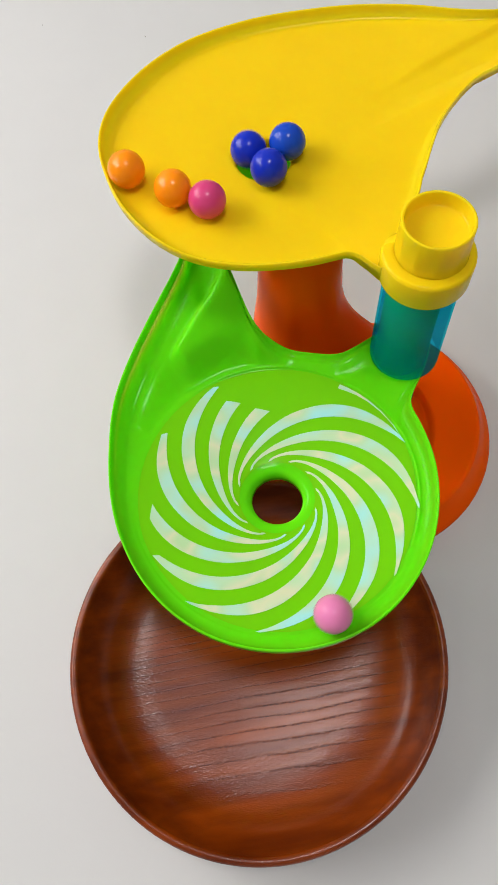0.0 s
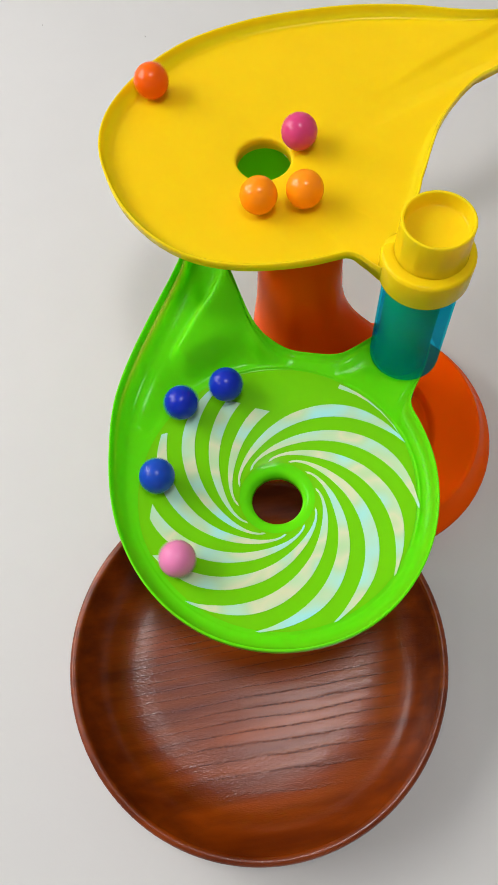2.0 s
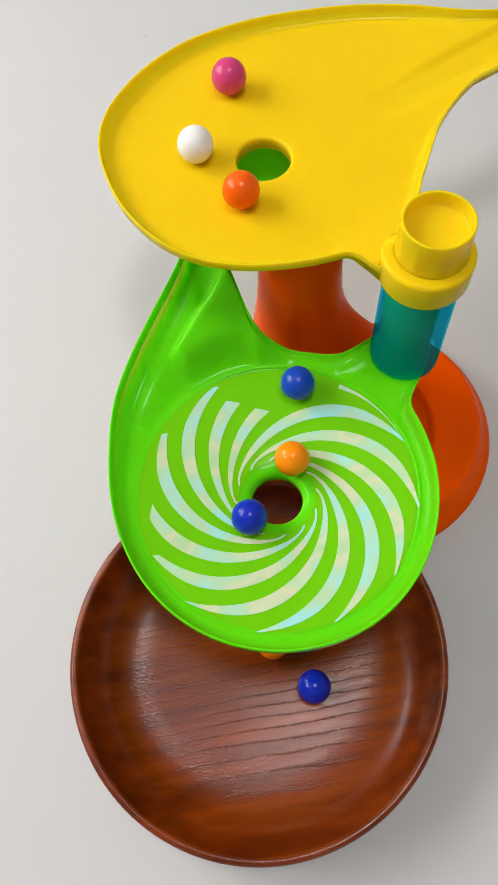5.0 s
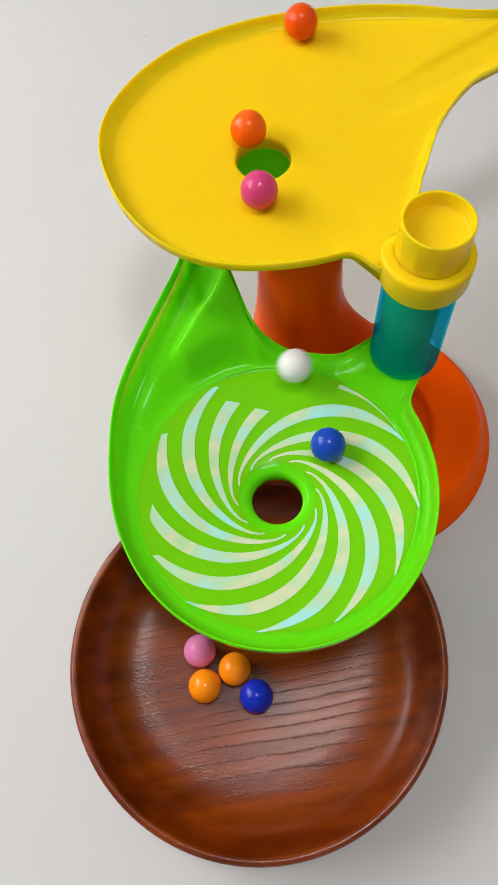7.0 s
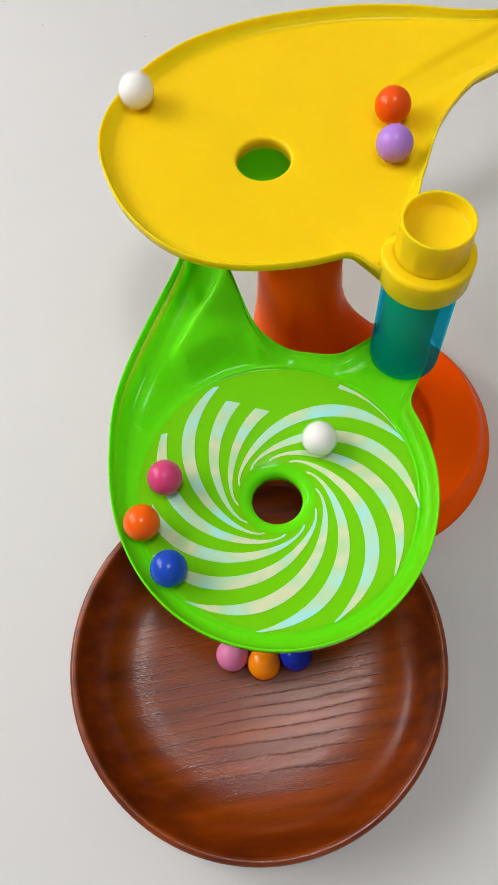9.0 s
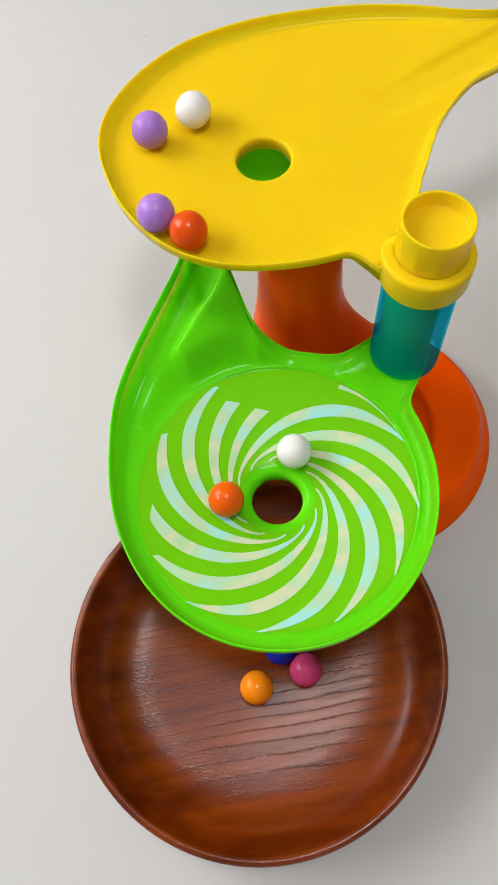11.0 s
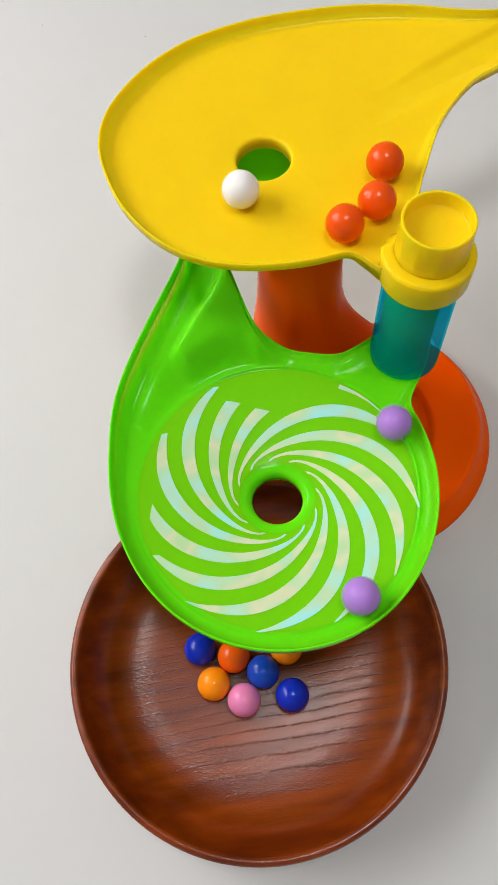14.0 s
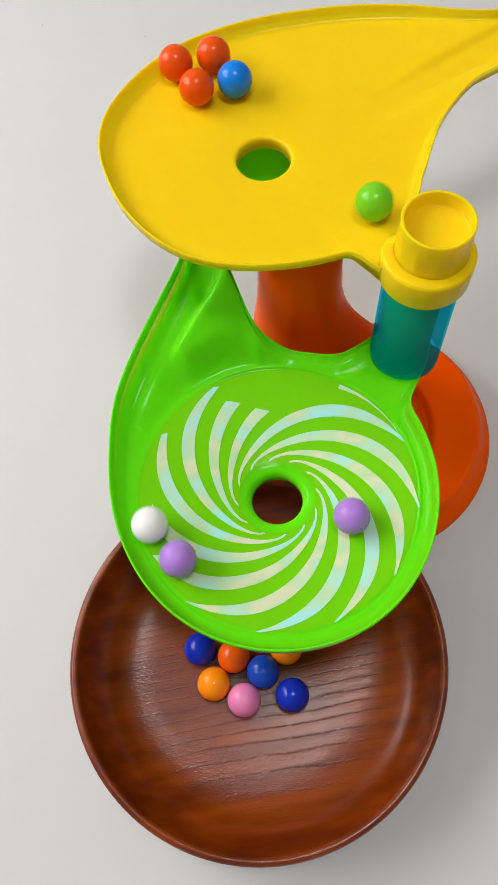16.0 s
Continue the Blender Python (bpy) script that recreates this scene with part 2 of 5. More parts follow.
# outline of each tray round its hole: angle, reach, height of the floor at the wall's foot, height of the rim
YELLOW_EDGE = [(16.2, 0.207, 0.2610, 0.267), (18, 0.262, 0.2625, 0.268), (20, 0.40, 0.265, 0.270), (20.8, 0.508, 0.267, 0.272), (26.2, 0.508, 0.267, 0.272), (27, 0.40, 0.265, 0.270), (28, 0.275, 0.2625, 0.268), (30, 0.237, 0.2615, 0.268), (43, 0.2005, 0.2575, 0.2665),
               (67, 0.1609, 0.2565, 0.2665), (90, 0.1432, 0.2565, 0.2665), (114, 0.1362, 0.2565, 0.2665), (137, 0.1325, 0.2565, 0.2665), (155, 0.1318, 0.2565, 0.2665),
               (168, 0.1289, 0.2565, 0.2665), (187, 0.1211, 0.2565, 0.2665), (210, 0.1165, 0.2565, 0.2665), (233, 0.1145, 0.2565, 0.2665), (254, 0.1115, 0.2565, 0.2665),
               (270, 0.1108, 0.2565, 0.2665), (283, 0.1132, 0.2565, 0.2665), (291, 0.1158, 0.2565, 0.2665), (294, 0.1185, 0.2565, 0.2668), (296, 0.127, 0.2580, 0.2690), (297.4, 0.150, 0.2600, 0.2740), (299.5, 0.155, 0.2600, 0.2760), (304, 0.149, 0.2600, 0.2760), (312, 0.149, 0.2600, 0.2760),
               (317, 0.143, 0.2595, 0.2740), (321, 0.131, 0.2580, 0.2700), (326, 0.1255, 0.2565, 0.2670), (332, 0.1238, 0.2565, 0.2665), (338, 0.1228, 0.2565, 0.2665), (346, 0.1250, 0.2565, 0.2665), (351.5, 0.1276, 0.2568, 0.2665), (359.5, 0.1347, 0.2575, 0.2665), (5, 0.1440, 0.2582, 0.2665), (9.5, 0.1562, 0.2590, 0.2665), (13.2, 0.1714, 0.2600, 0.2668), (15.3, 0.1875, 0.2606, 0.2670)]
GREEN_EDGE = [(4, 0.1241, 0.1445, 0.1550), (19, 0.1256, 0.1445, 0.1550), (26, 0.1285, 0.1450, 0.1545), (30, 0.1390, 0.1475, 0.1530), (34, 0.1615, 0.1525, 0.1548), (38, 0.1792, 0.1540, 0.1553), (42, 0.1867, 0.1540, 0.1553), (46, 0.1812, 0.1540, 0.1553), (50, 0.1663, 0.1535, 0.1552), (54.5, 0.1432, 0.1510, 0.1545), (59, 0.1295, 0.1485, 0.1535),
              (67, 0.1248, 0.1475, 0.1510), (78, 0.1256, 0.1472, 0.1500), (86, 0.1302, 0.1565, 0.1620), (90.5, 0.1366, 0.1705, 0.1770), (93, 0.1505, 0.1810, 0.1880), (96, 0.185, 0.1970, 0.2050), (99.5, 0.215, 0.1990, 0.2120), (103, 0.2130, 0.192, 0.2110),
              (107, 0.1930, 0.186, 0.2050), (117, 0.1742, 0.170, 0.1900), (129, 0.1609, 0.157, 0.1755), (143, 0.1495, 0.1490, 0.1650), (159, 0.1364, 0.1455, 0.1590),
              (175, 0.1290, 0.1445, 0.1560), (194, 0.1248, 0.1445, 0.1550), (213, 0.1236, 0.1445, 0.1550), (240, 0.1238, 0.1445, 0.1550), (270, 0.1245, 0.1445, 0.1550), (300, 0.1253, 0.1445, 0.1550), (327, 0.1238, 0.1445, 0.1550), (346, 0.1232, 0.1445, 0.1550)]


def fillet(foot, top):
    """Width of the round between a tray's floor and its wall."""
    return min(0.0165, max(0.0075, 1.08 * (top - foot)))


def ring_step(r, z, deg):
    """The raised ring round the funnel runs along its back and fades out towards the chute and the front."""
    plain = 0.1428 + (r - 0.106) * 0.163
    k = smoothstep(-45, -15, (deg + 180) % 360 - 180) * (1 - smoothstep(98, 124, (deg + 180) % 360 - 180))
    return plain + (z - plain) * k if r > 0.106 else z


def tray(name, centre, edge, inner, skirt, mat, n=400, island=None):
    """A moulded dish: for each angle one closed profile from the hole over the floor, up the wall, over the lip and back underneath."""
    cols = []
    for i, (reach, foot, top) in enumerate(round_curve(edge, n)):
        a = 2 * math.pi * i / n
        w = 0.0015
        hem = skirt + (max(0.0, top - 0.2668) * 1.1 if centre == YC and 290 < 360 * i / n < 330 else 0.0)
        rin, zin = inner[-1]
        fil, lean = fillet(foot, top), radians(72)
        rf = reach - fil
        squeeze = 1 - min(1.0, (rf - 0.0015) / inner[-1][0])
        prof = [(r * (1 - squeeze * smoothstep(0.05, 0.105, r)), ring_step(r, z, 360 * i / n) if centre == GC else z) for r, z in inner]
        rin, zin = prof[-1]
        for k in range(1, 21):
            u = k / 20
            r = rin + (rf - rin) * u
            z = zin + (foot - zin) * (smoothstep(0, 1, u) if foot - zin > 0.004 else u)
            if island:
                z = island(centre[0] + r * math.cos(a), centre[1] + r * math.sin(a), z, math.degrees(a), top)
            prof.append((r, z))
        zf = prof[-1][1]
        for k in range(1, 11):
            t = lean * k / 10
            prof.append((rf + (fil - w) * math.sin(t) / math.sin(lean), zf + (top - zf) * (1 - math.cos(t)) / (1 - math.cos(lean))))
        prof += [(reach - w * 0.5, top + 0.0006), (reach, top), (reach + 0.0002, top - 0.0015), (reach, top - hem), (reach - 0.0012, top - hem)]
        under = min(foot, zf) - 0.0045
        for k in (9, 7, 5, 3, 1):
            t = lean * k / 10
            prof.append((rf + (fil - w) * math.sin(t) / math.sin(lean) - 0.0012, min(zf + (top - zf) * (1 - math.cos(t)) / (1 - math.cos(lean)) - 0.0036, top - 0.003)))
        prof.append((rf - 0.004, under))
        prof += [((rin + rf) / 2, min((zin + foot) / 2, under) - 0.0045), (rin, min(zin - 0.006, under)), (inner[0][0] + 0.002, inner[0][1])]
        cols.append([(centre[0] + r * math.cos(a), centre[1] + r * math.sin(a), z) for r, z in prof])
    return toy_part(name, ring_mesh(cols), mat)


GREEN_IN = [(0.0205, 0.1165), (0.0203, 0.1225), (0.0210, 0.1255), (0.0225, 0.1275), (0.0250, 0.1290), (0.0285, 0.1298), (0.0320, 0.1305), (0.050, 0.1336), (0.070, 0.1370), (0.090, 0.1402), (0.1060, 0.1428), (0.1098, 0.1434), (0.1104, 0.1437), (0.1108, 0.1446), (0.1113, 0.1450), (0.1120, 0.1451)]
YELLOW_IN = [(0.0213, 0.2440), (0.0213, 0.2525), (0.0217, 0.2538), (0.0228, 0.2546), (0.0245, 0.2549), (0.05, 0.2552), (0.085, 0.2558)]


LANE_TOP, LANE_END = Vector((-0.0032, 0.3865)), Vector((-0.0470, 0.3400))


def green_island(x, y, z, deg, top):
    """The flat raised face between the chute's lane, along the outer wall, and the dish."""
    d = (LANE_END - LANE_TOP).normalized()
    q = Vector((x, y)) - LANE_TOP
    off = q.y * d.x - q.x * d.y
    face = min(0.203 - 0.045 * (x + 0.0032) + 0.718 * (y - 0.3865), top - 0.0015)
    k = smoothstep(78, 90, deg) * (1 - smoothstep(117, 123, deg)) * smoothstep(-0.008, 0.0005, off) * smoothstep(0.117, 0.136, math.hypot(x - GC[0], y - GC[1]))
    return z + (face - z) * k


yellow_tray = tray("upper_tray", YC, YELLOW_EDGE, YELLOW_IN, 0.0070, YELLOW)
tagged(yellow_tray, "yellow dished tray with a round hole")
green_tray = tray("lower_tray", GC, GREEN_EDGE, GREEN_IN, 0.0085, GREEN, island=green_island)
tagged(green_tray, "bright green funnel tray with a curled chute")


# pearly stripes stuck on the funnel
def funnel_height(r):
    rs, zs = zip(*GREEN_IN[5:])
    return float(np.interp(r, rs, zs))


FUNNEL_EDGE = round_curve(GREEN_EDGE, 400)


def drawn_in(r, deg):
    """Where a radius of the round funnel lies at an angle: the floor is drawn in where the tray is narrow."""
    reach, foot, top = FUNNEL_EDGE[round(deg / 0.9) % 400]
    squeeze = 1 - min(1.0, (reach - fillet(foot, top) - 0.0015) / GREEN_IN[-1][0])
    return r * (1 - squeeze * smoothstep(0.05, 0.105, r))


def floor_height(x, y):
    """Height of the funnel's floor at an offset from its middle."""
    deg, rs = math.degrees(math.atan2(y, x)) % 360, [0.02 + 0.0005 * k for k in range(185)]
    return funnel_height(float(np.interp(math.hypot(x, y), [drawn_in(r, deg) for r in rs], rs)))


# each stripe's two edges: distance from the middle of the funnel and angle
SWEEP_OUT = [(0.0315, 98), (0.0350, 88), (0.0380, 75), (0.0420, 62), (0.0470, 49.5), (0.0520, 40), (0.0570, 32.3), (0.0620, 25), (0.0670, 18.8), (0.0720, 12.9), (0.0770, 6.9), (0.0820, 1.3), (0.0870, -4.3), (0.0920, -10.4), (0.0970, -17.1), (0.1010, -23.9), (0.1050, -32.1), (0.1080, -38.9), (0.1098, -45)]
SWEEP_IN = [(0.0315, 95), (0.0350, 80), (0.0380, 63), (0.0420, 48), (0.0470, 35.5), (0.0520, 26.6), (0.0570, 18.6), (0.0620, 11.4), (0.0670, 5), (0.0720, -1.2), (0.0770, -6.9), (0.0820, -12.6), (0.0870, -18.4), (0.0920, -24.2), (0.0970, -30), (0.1010, -35), (0.1050, -39.4), (0.1080, -43.1), (0.1098, -46)]


def strip(name, rim_a, rim_b):
    """A thin piece of foil on the funnel between two edges of equally many (reach, degrees)."""
    bm = bmesh.new()
    vs = []
    for (ra, ta), (rb, tb) in zip(rim_a, rim_b):
        row = []
        for e in (0.0, 0.333, 0.667, 1.0):
            r, a = ra + (rb - ra) * e, radians(ta + (tb - ta) * e)
            x, y = r * math.cos(a), r * math.sin(a)
            row.append(bm.verts.new((GC[0] + x, GC[1] + y, floor_height(x, y) + 0.0006)))
        vs.append(row)
    for a, b in zip(vs, vs[1:]):
        for j in range(3):
            bm.faces.new((a[j], a[j + 1], b[j + 1], b[j]))
    return toy_part(name, bm, FOIL, parent=green_tray)


def swept(edge, turn, cut, n=44):
    """One edge of a stripe, from the hole to where it is cut off, rounded between its knots."""
    rows = [0.0315 + (cut - 0.0315) * k / n for k in range(n + 1)]
    out = []
    for r in rows:
        a = sum(float(np.interp(r + d, *zip(*edge))) for d in (-0.0016, 0.0, 0.0016)) / 3
        out.append((r, a + turn))
    return out


# where the print is cut off: reach of the outer and of the inner edge
CUTS = {90: (0.0775, 0.0730), 120: (0.0915, 0.0852), 150: (0.1072, 0.1054), 180: (0.1063, 0.1030), 210: (0.1012, 0.0981), 240: (0.1076, 0.1030)}
for k in range(12):
    r_out, r_in = CUTS.get(30 * k, (0.1098, 0.1098))
    strip("stripe", swept(SWEEP_OUT, 30 * k, r_out), swept(SWEEP_IN, 30 * k, r_in))
# a narrow sliver in the stripes' colours along the back of the ring
SLIVER = [(54, 0.1040, 0.1078), (50, 0.1052, 0.1082), (45, 0.1066, 0.1088), (39, 0.1077, 0.1091), (32, 0.1085, 0.1093), (24, 0.1090, 0.1095), (15, 0.1093, 0.1096)]
strip("ring_sliver", [(b, a) for a, _, b in SLIVER], [(c, a) for a, c, _ in SLIVER])

# an added skin under the stripes; its yellower green paints the floor as lit
def lit_skin():
    """A thin added skin on the funnel's floor out to the ring, in the lit green."""
    rows = []
    for r in [0.0300] + [0.032 + 0.0075 * k for k in range(11)] + [0.1092]:
        spots = [(drawn_in(r, 0.9 * i), radians(0.9 * i)) for i in range(400)]
        rows.append([(GC[0] + q * math.cos(a), GC[1] + q * math.sin(a), funnel_height(r) + 0.00025) for q, a in spots])
    return toy_part("lit_floor_skin", ring_mesh(rows, closed=False), LIT_GREEN, "thin added skin in a yellower green for the lit funnel floor", parent=green_tray)


lit_skin()

# hidden start of the chute: a trough below the upper tray's hole
def trough():
    path = [(0.074, 0.470, 0.2090), (0.066, 0.465, 0.2060), (0.040, 0.452, 0.2030), (0.018, 0.438, 0.2000), (-0.004, 0.420, 0.1965), (-0.016, 0.404, 0.1925)]
    rows = []
    for i, (x, y, z) in enumerate(path):
        a, b = path[max(0, i - 1)], path[min(len(path) - 1, i + 1)]
        d = Vector((b[0] - a[0], b[1] - a[1], 0)).normalized()
        s = Vector((-d.y, d.x, 0))
        prof = [(-0.0325, 0.012), (-0.030, 0.012), (-0.027, 0.006), (-0.018, 0.001), (0, 0), (0.018, 0.001), (0.027, 0.006), (0.030, 0.012), (0.0325, 0.012), (0.0305, 0.002), (0.019, -0.0025), (0, -0.003), (-0.019, -0.0025), (-0.0305, 0.002)]
        if i < 4:
            prof = [(u * 1.9 if u < 0 else u * 1.1, v) for u, v in prof]
        if i > 3:
            prof = [(u * 0.6, v * 0.6) for u, v in prof]
        rows.append([(x + s.x * u, y + s.y * u, z + v) for u, v in prof])
    bm = ring_mesh(rows, closed=False)
    bm.verts.ensure_lookup_table()
    n = len(rows[0])
    bm.faces.new([bm.verts[k] for k in range(n)])
    bm.faces.new([bm.verts[len(bm.verts) - 1 - k] for k in range(n)])
    return toy_part("chute", bm, GREEN)


trough()

# post: tubes, inner posts, collar and cap
PR = 0.0275
toy_part("tube", lathe([(PR + 0.0006, 0.1530), (PR, 0.262), (PR - 0.0018, 0.262), (PR - 0.0012, 0.1530)], 64, POST), TUBE, "clear blue plastic tube")
toy_part("tube", lathe([(0.0220, 0.0045), (0.0220, 0.142), (0.0202, 0.142), (0.0202, 0.0045)], 64, (POST[0] - 0.006, POST[1] - 0.002)), TUBE, "clear blue plastic tube")
toy_part("inner_post", lathe([(0.0, 0.147), (0.0215, 0.147), (0.0205, 0.2650), (0.0, 0.2650)], 48, (POST[0] - 0.003, POST[1])), GREEN)
def tray_side(a):
    """1 where the post faces the tray, 0 round the front."""
    return max(0.0, math.cos(2 * (a - radians(120)))) if math.cos(a - radians(120)) > 0 else 0.0


collar_bm = lathe([(0.0280, 0.2575), (0.0316, 0.2575), (0.0322, 0.2590)] + arc(0.0296, 0.2790, 0.0030, 0, 90, 6) + [(0.0262, 0.2822), (0.0215, 0.2822), (0.0215, 0.2700), (0.0280, 0.2660)], 96)
for v in collar_bm.verts:
    a, r = math.atan2(v.co.y, v.co.x), math.hypot(v.co.x, v.co.y)
    k = smoothstep(0.02, 0.45, tray_side(a))
    f = (r + (min(r, 0.0235) - r) * k) / r
    v.co.x, v.co.y = POST[0] + v.co.x * f, POST[1] + v.co.y * f
toy_part("upper_collar", collar_bm, YELLOW)
CAP = (POST[0] + 0.0018, POST[1] + 0.0006)
cap_bm = lathe([(0.0, 0.2700), (0.0249, 0.2700), (0.0253, 0.2830), (0.0249, 0.2860), (0.0248, 0.2920), (0.0247, 0.2980), (0.0246, 0.3035), (0.0246, 0.3105)] + arc(0.0234, 0.3110, 0.0012, 0, 180, 6) + [(0.0219, 0.3055), (0.0212, 0.3023), (0.0200, 0.3015), (0.0, 0.3015)], 96)
for v in cap_bm.verts:
    # eleven flats round the side, below the round rim
    a, r = math.atan2(v.co.y, v.co.x), math.hypot(v.co.x, v.co.y)
    wedge = 2 * math.pi / 11
    flat = math.cos(wedge / 2) / math.cos((a % wedge) - wedge / 2)
    f = 1 + (flat - 0.985) * 0.8 * smoothstep(0.2835, 0.286, v.co.z) * (1 - smoothstep(0.298, 0.303, v.co.z)) * (r > 0.024)
    v.co.x, v.co.y = CAP[0] + v.co.x * f, CAP[1] + v.co.y * f
toy_part("cap", cap_bm, YELLOW, "yellow plastic cap with a sunken top")



def boss_fillet():
    """The tray sweeps up to the cap in one smooth curve on its own side of the post."""
    rows = []
    for k in range(73):
        a = 2 * math.pi * k / 72
        out = tray_side(a)
        e = 0.0300 + 0.028 * out
        low = 0.2540 + 0.0120 * (1 - smoothstep(0.0, 0.08, out))
        row = []
        for j in range(13):
            u = j / 12
            row.append((CAP[0] + (0.0225 + (e - 0.0225) * u) * math.cos(a), CAP[1] + (0.0225 + (e - 0.0225) * u) * math.sin(a), low + (0.2825 - low) * (1 - smoothstep(0.0, 1.0, u)) ** 3))
        row += [(row[-1][0], row[-1][1], low - 0.002), (CAP[0] + 0.0225 * math.cos(a), CAP[1] + 0.0225 * math.sin(a), low - 0.002)]
        rows.append(row)
    return toy_part("boss", ring_mesh(rows[:-1]), YELLOW)


boss_fillet()

# orange foot: a round dished base and the scoop that carries the lower tray
OC, OR = (0.112, 0.322), 0.1278
base_bm = lathe([(0.0, 0.003), (OR - 0.004, 0.0), (OR, 0.002), (OR - 0.001, 0.0050), (OR - 0.0045, 0.0080), (OR - 0.0140, 0.0255)] + arc(OR - 0.0182, 0.0272, 0.0034, 15, 125, 6)
                + [(OR - 0.025, 0.0274), (OR - 0.031, 0.0243), (OR - 0.039, 0.0212), (OR - 0.047, 0.0192), (OR - 0.0540, 0.0184), (OR - 0.0570, 0.0172), (OR - 0.0590, 0.0090), (OR - 0.0620, 0.0052), (0.0, 0.0048)], 144)
for v in base_bm.verts:
    # the rim draws in where the bowl stands beside it
    a = abs((math.degrees(math.atan2(v.co.y, v.co.x)) + 120.5 + 180) % 360 - 180)
    f = 1 - 0.23 * (1 - smoothstep(16, 40, a))
    v.co.x, v.co.y = OC[0] + v.co.x * f, OC[1] + v.co.y * f
toy_part("base_dish", base_bm, ORANGE, "orange dished base with a stepped rim")


def scoop():
    """An upright half-round orange wall that flares out into the base."""
    bm_rows = []
    c = (0.060, 0.400)
    for z, slim, wide in ((0.009, 0.058, 0.098), (0.020, 0.054, 0.094), (0.045, 0.049, 0.088), (0.070, 0.0455, 0.079), (0.091, 0.0430, 0.0685), (0.106, 0.0415, 0.0560), (0.116, 0.0402, 0.0490), (0.126, 0.0390, 0.0440), (0.137, 0.0378, 0.0400), (0.150, 0.0368, 0.0375), (0.180, 0.0352, 0.0358), (0.250, 0.0335, 0.0345)):
        rim = []
        for k in range(37):
            a = -200 + 192 * k / 36
            # a shallow fold runs down the middle of the wall
            fold = 0.0060 * smoothstep(-112, -97, a) * (1 - smoothstep(-92, -55, a)) * (1 - smoothstep(0.10, 0.20, z))
            rim.append((radians(a), slim - fold + (wide - slim) * smoothstep(-75, -8, a)))
        ring = [(c[0] + r * math.cos(a), c[1] + r * math.sin(a), z) for a, r in rim]
        ring += [(c[0] + (r - 0.003) * math.cos(a), c[1] + (r - 0.003) * math.sin(a), z) for a, r in reversed(rim)]
        bm_rows.append(ring)
    bm = ring_mesh(bm_rows, closed=False)
    bm.verts.ensure_lookup_table()
    n = len(bm_rows[0])
    for k in range(36):
        base = len(bm.verts) - n
        bm.faces.new((bm.verts[base + k], bm.verts[base + k + 1], bm.verts[base + n - 2 - k], bm.verts[base + n - 1 - k]))
        bm.faces.new((bm.verts[k], bm.verts[k + 1], bm.verts[n - 2 - k], bm.verts[n - 1 - k]))
    return toy_part("scoop", bm, ORANGE, "tall orange half-round support wall")


scoop()


# crumbs on the table
def crumb(x, y, size):
    bm = bmesh.new()
    bmesh.ops.create_icosphere(bm, subdivisions=1, radius=size)
    for v in bm.verts:
        v.co *= random.uniform(0.7, 1.25)
        v.co.z = max(-size * 0.4, v.co.z * 0.5)
    ob = part("crumb", bm, CRUMB)
    ob.location = (x, y, size * 0.4)
    return tagged(ob, "tiny dark crumb on the white tabletop", "crumb", "crumbs on the table")


CRUMB = material("crumb_brown", (0.10, 0.085, 0.07), 0.8, 0.2, grain=0.2, grain_scale=900)
crumb(-0.2130, 0.9886, 0.0007)
crumb(-0.0735, 0.9413, 0.0008)
crumb(0.1379, 0.5380, 0.0009)
crumb(0.1423, 0.5413, 0.0006)


# ---- balls ----
BALL_R = 0.014


def ball_mesh():
    """A moulded ball with a barely raised seam round it."""
    prof = [(0.0, -BALL_R)]
    for k in range(1, 32):
        a = -90 + 180 * k / 32
        r = BALL_R * (1.0 + (0.0022 if abs(a) < 1 else 0.0))
        prof.append((r * math.cos(radians(a)), r * math.sin(radians(a))))
    prof.append((0.0, BALL_R))
    bm = lathe(prof, 48)
    bmesh.ops.rotate(bm, verts=bm.verts, matrix=Euler((0.7, 0.4, 0.0)).to_matrix())
    return bm


def ball_paint(name, colour):
    return material(name, colour, 0.2, 0.27, grain=0.035, grain_scale=160, bump=0.03, bump_scale=200, sub=0.12)


PAINTS = {
    "orange": ball_paint("orange_ball", (1.0, 0.275, 0.004)),
    "magenta": ball_paint("magenta_ball", (0.62, 0.055, 0.19)),
    "blue": ball_paint("blue_ball", (0.006, 0.026, 0.46)),
    "mid_blue": ball_paint("mid_blue_ball", (0.010, 0.065, 0.48)),
    "pink": ball_paint("pink_ball", (0.76, 0.22, 0.44)),
    "red": ball_paint("red_ball", (0.78, 0.080, 0.002)),
    "coral": ball_paint("coral_ball", (0.90, 0.118, 0.003)),
    "white": ball_paint("white_ball", (0.82, 0.81, 0.80)),
    "lavender": ball_paint("lavender_ball", (0.42, 0.21, 0.66)),
    "sky": ball_paint("sky_ball", (0.005, 0.20, 0.72)),
    "lime": ball_paint("lime_ball", (0.16, 0.55, 0.012)),
}
LOOKS = {
    "orange": "bright orange glossy plastic ball", "magenta": "magenta pink glossy plastic ball", "blue": "dark blue glossy plastic ball",
    "mid_blue": "royal blue glossy plastic ball", "pink": "pale pink glossy plastic ball", "red": "deep orange-red glossy plastic ball",
    "coral": "light orange-red glossy plastic ball", "white": "plain white glossy plastic ball", "lavender": "lavender purple glossy plastic ball",
    "sky": "bright sky blue glossy plastic ball", "lime": "lime green glossy plastic ball",
}
ball_meshes = {}


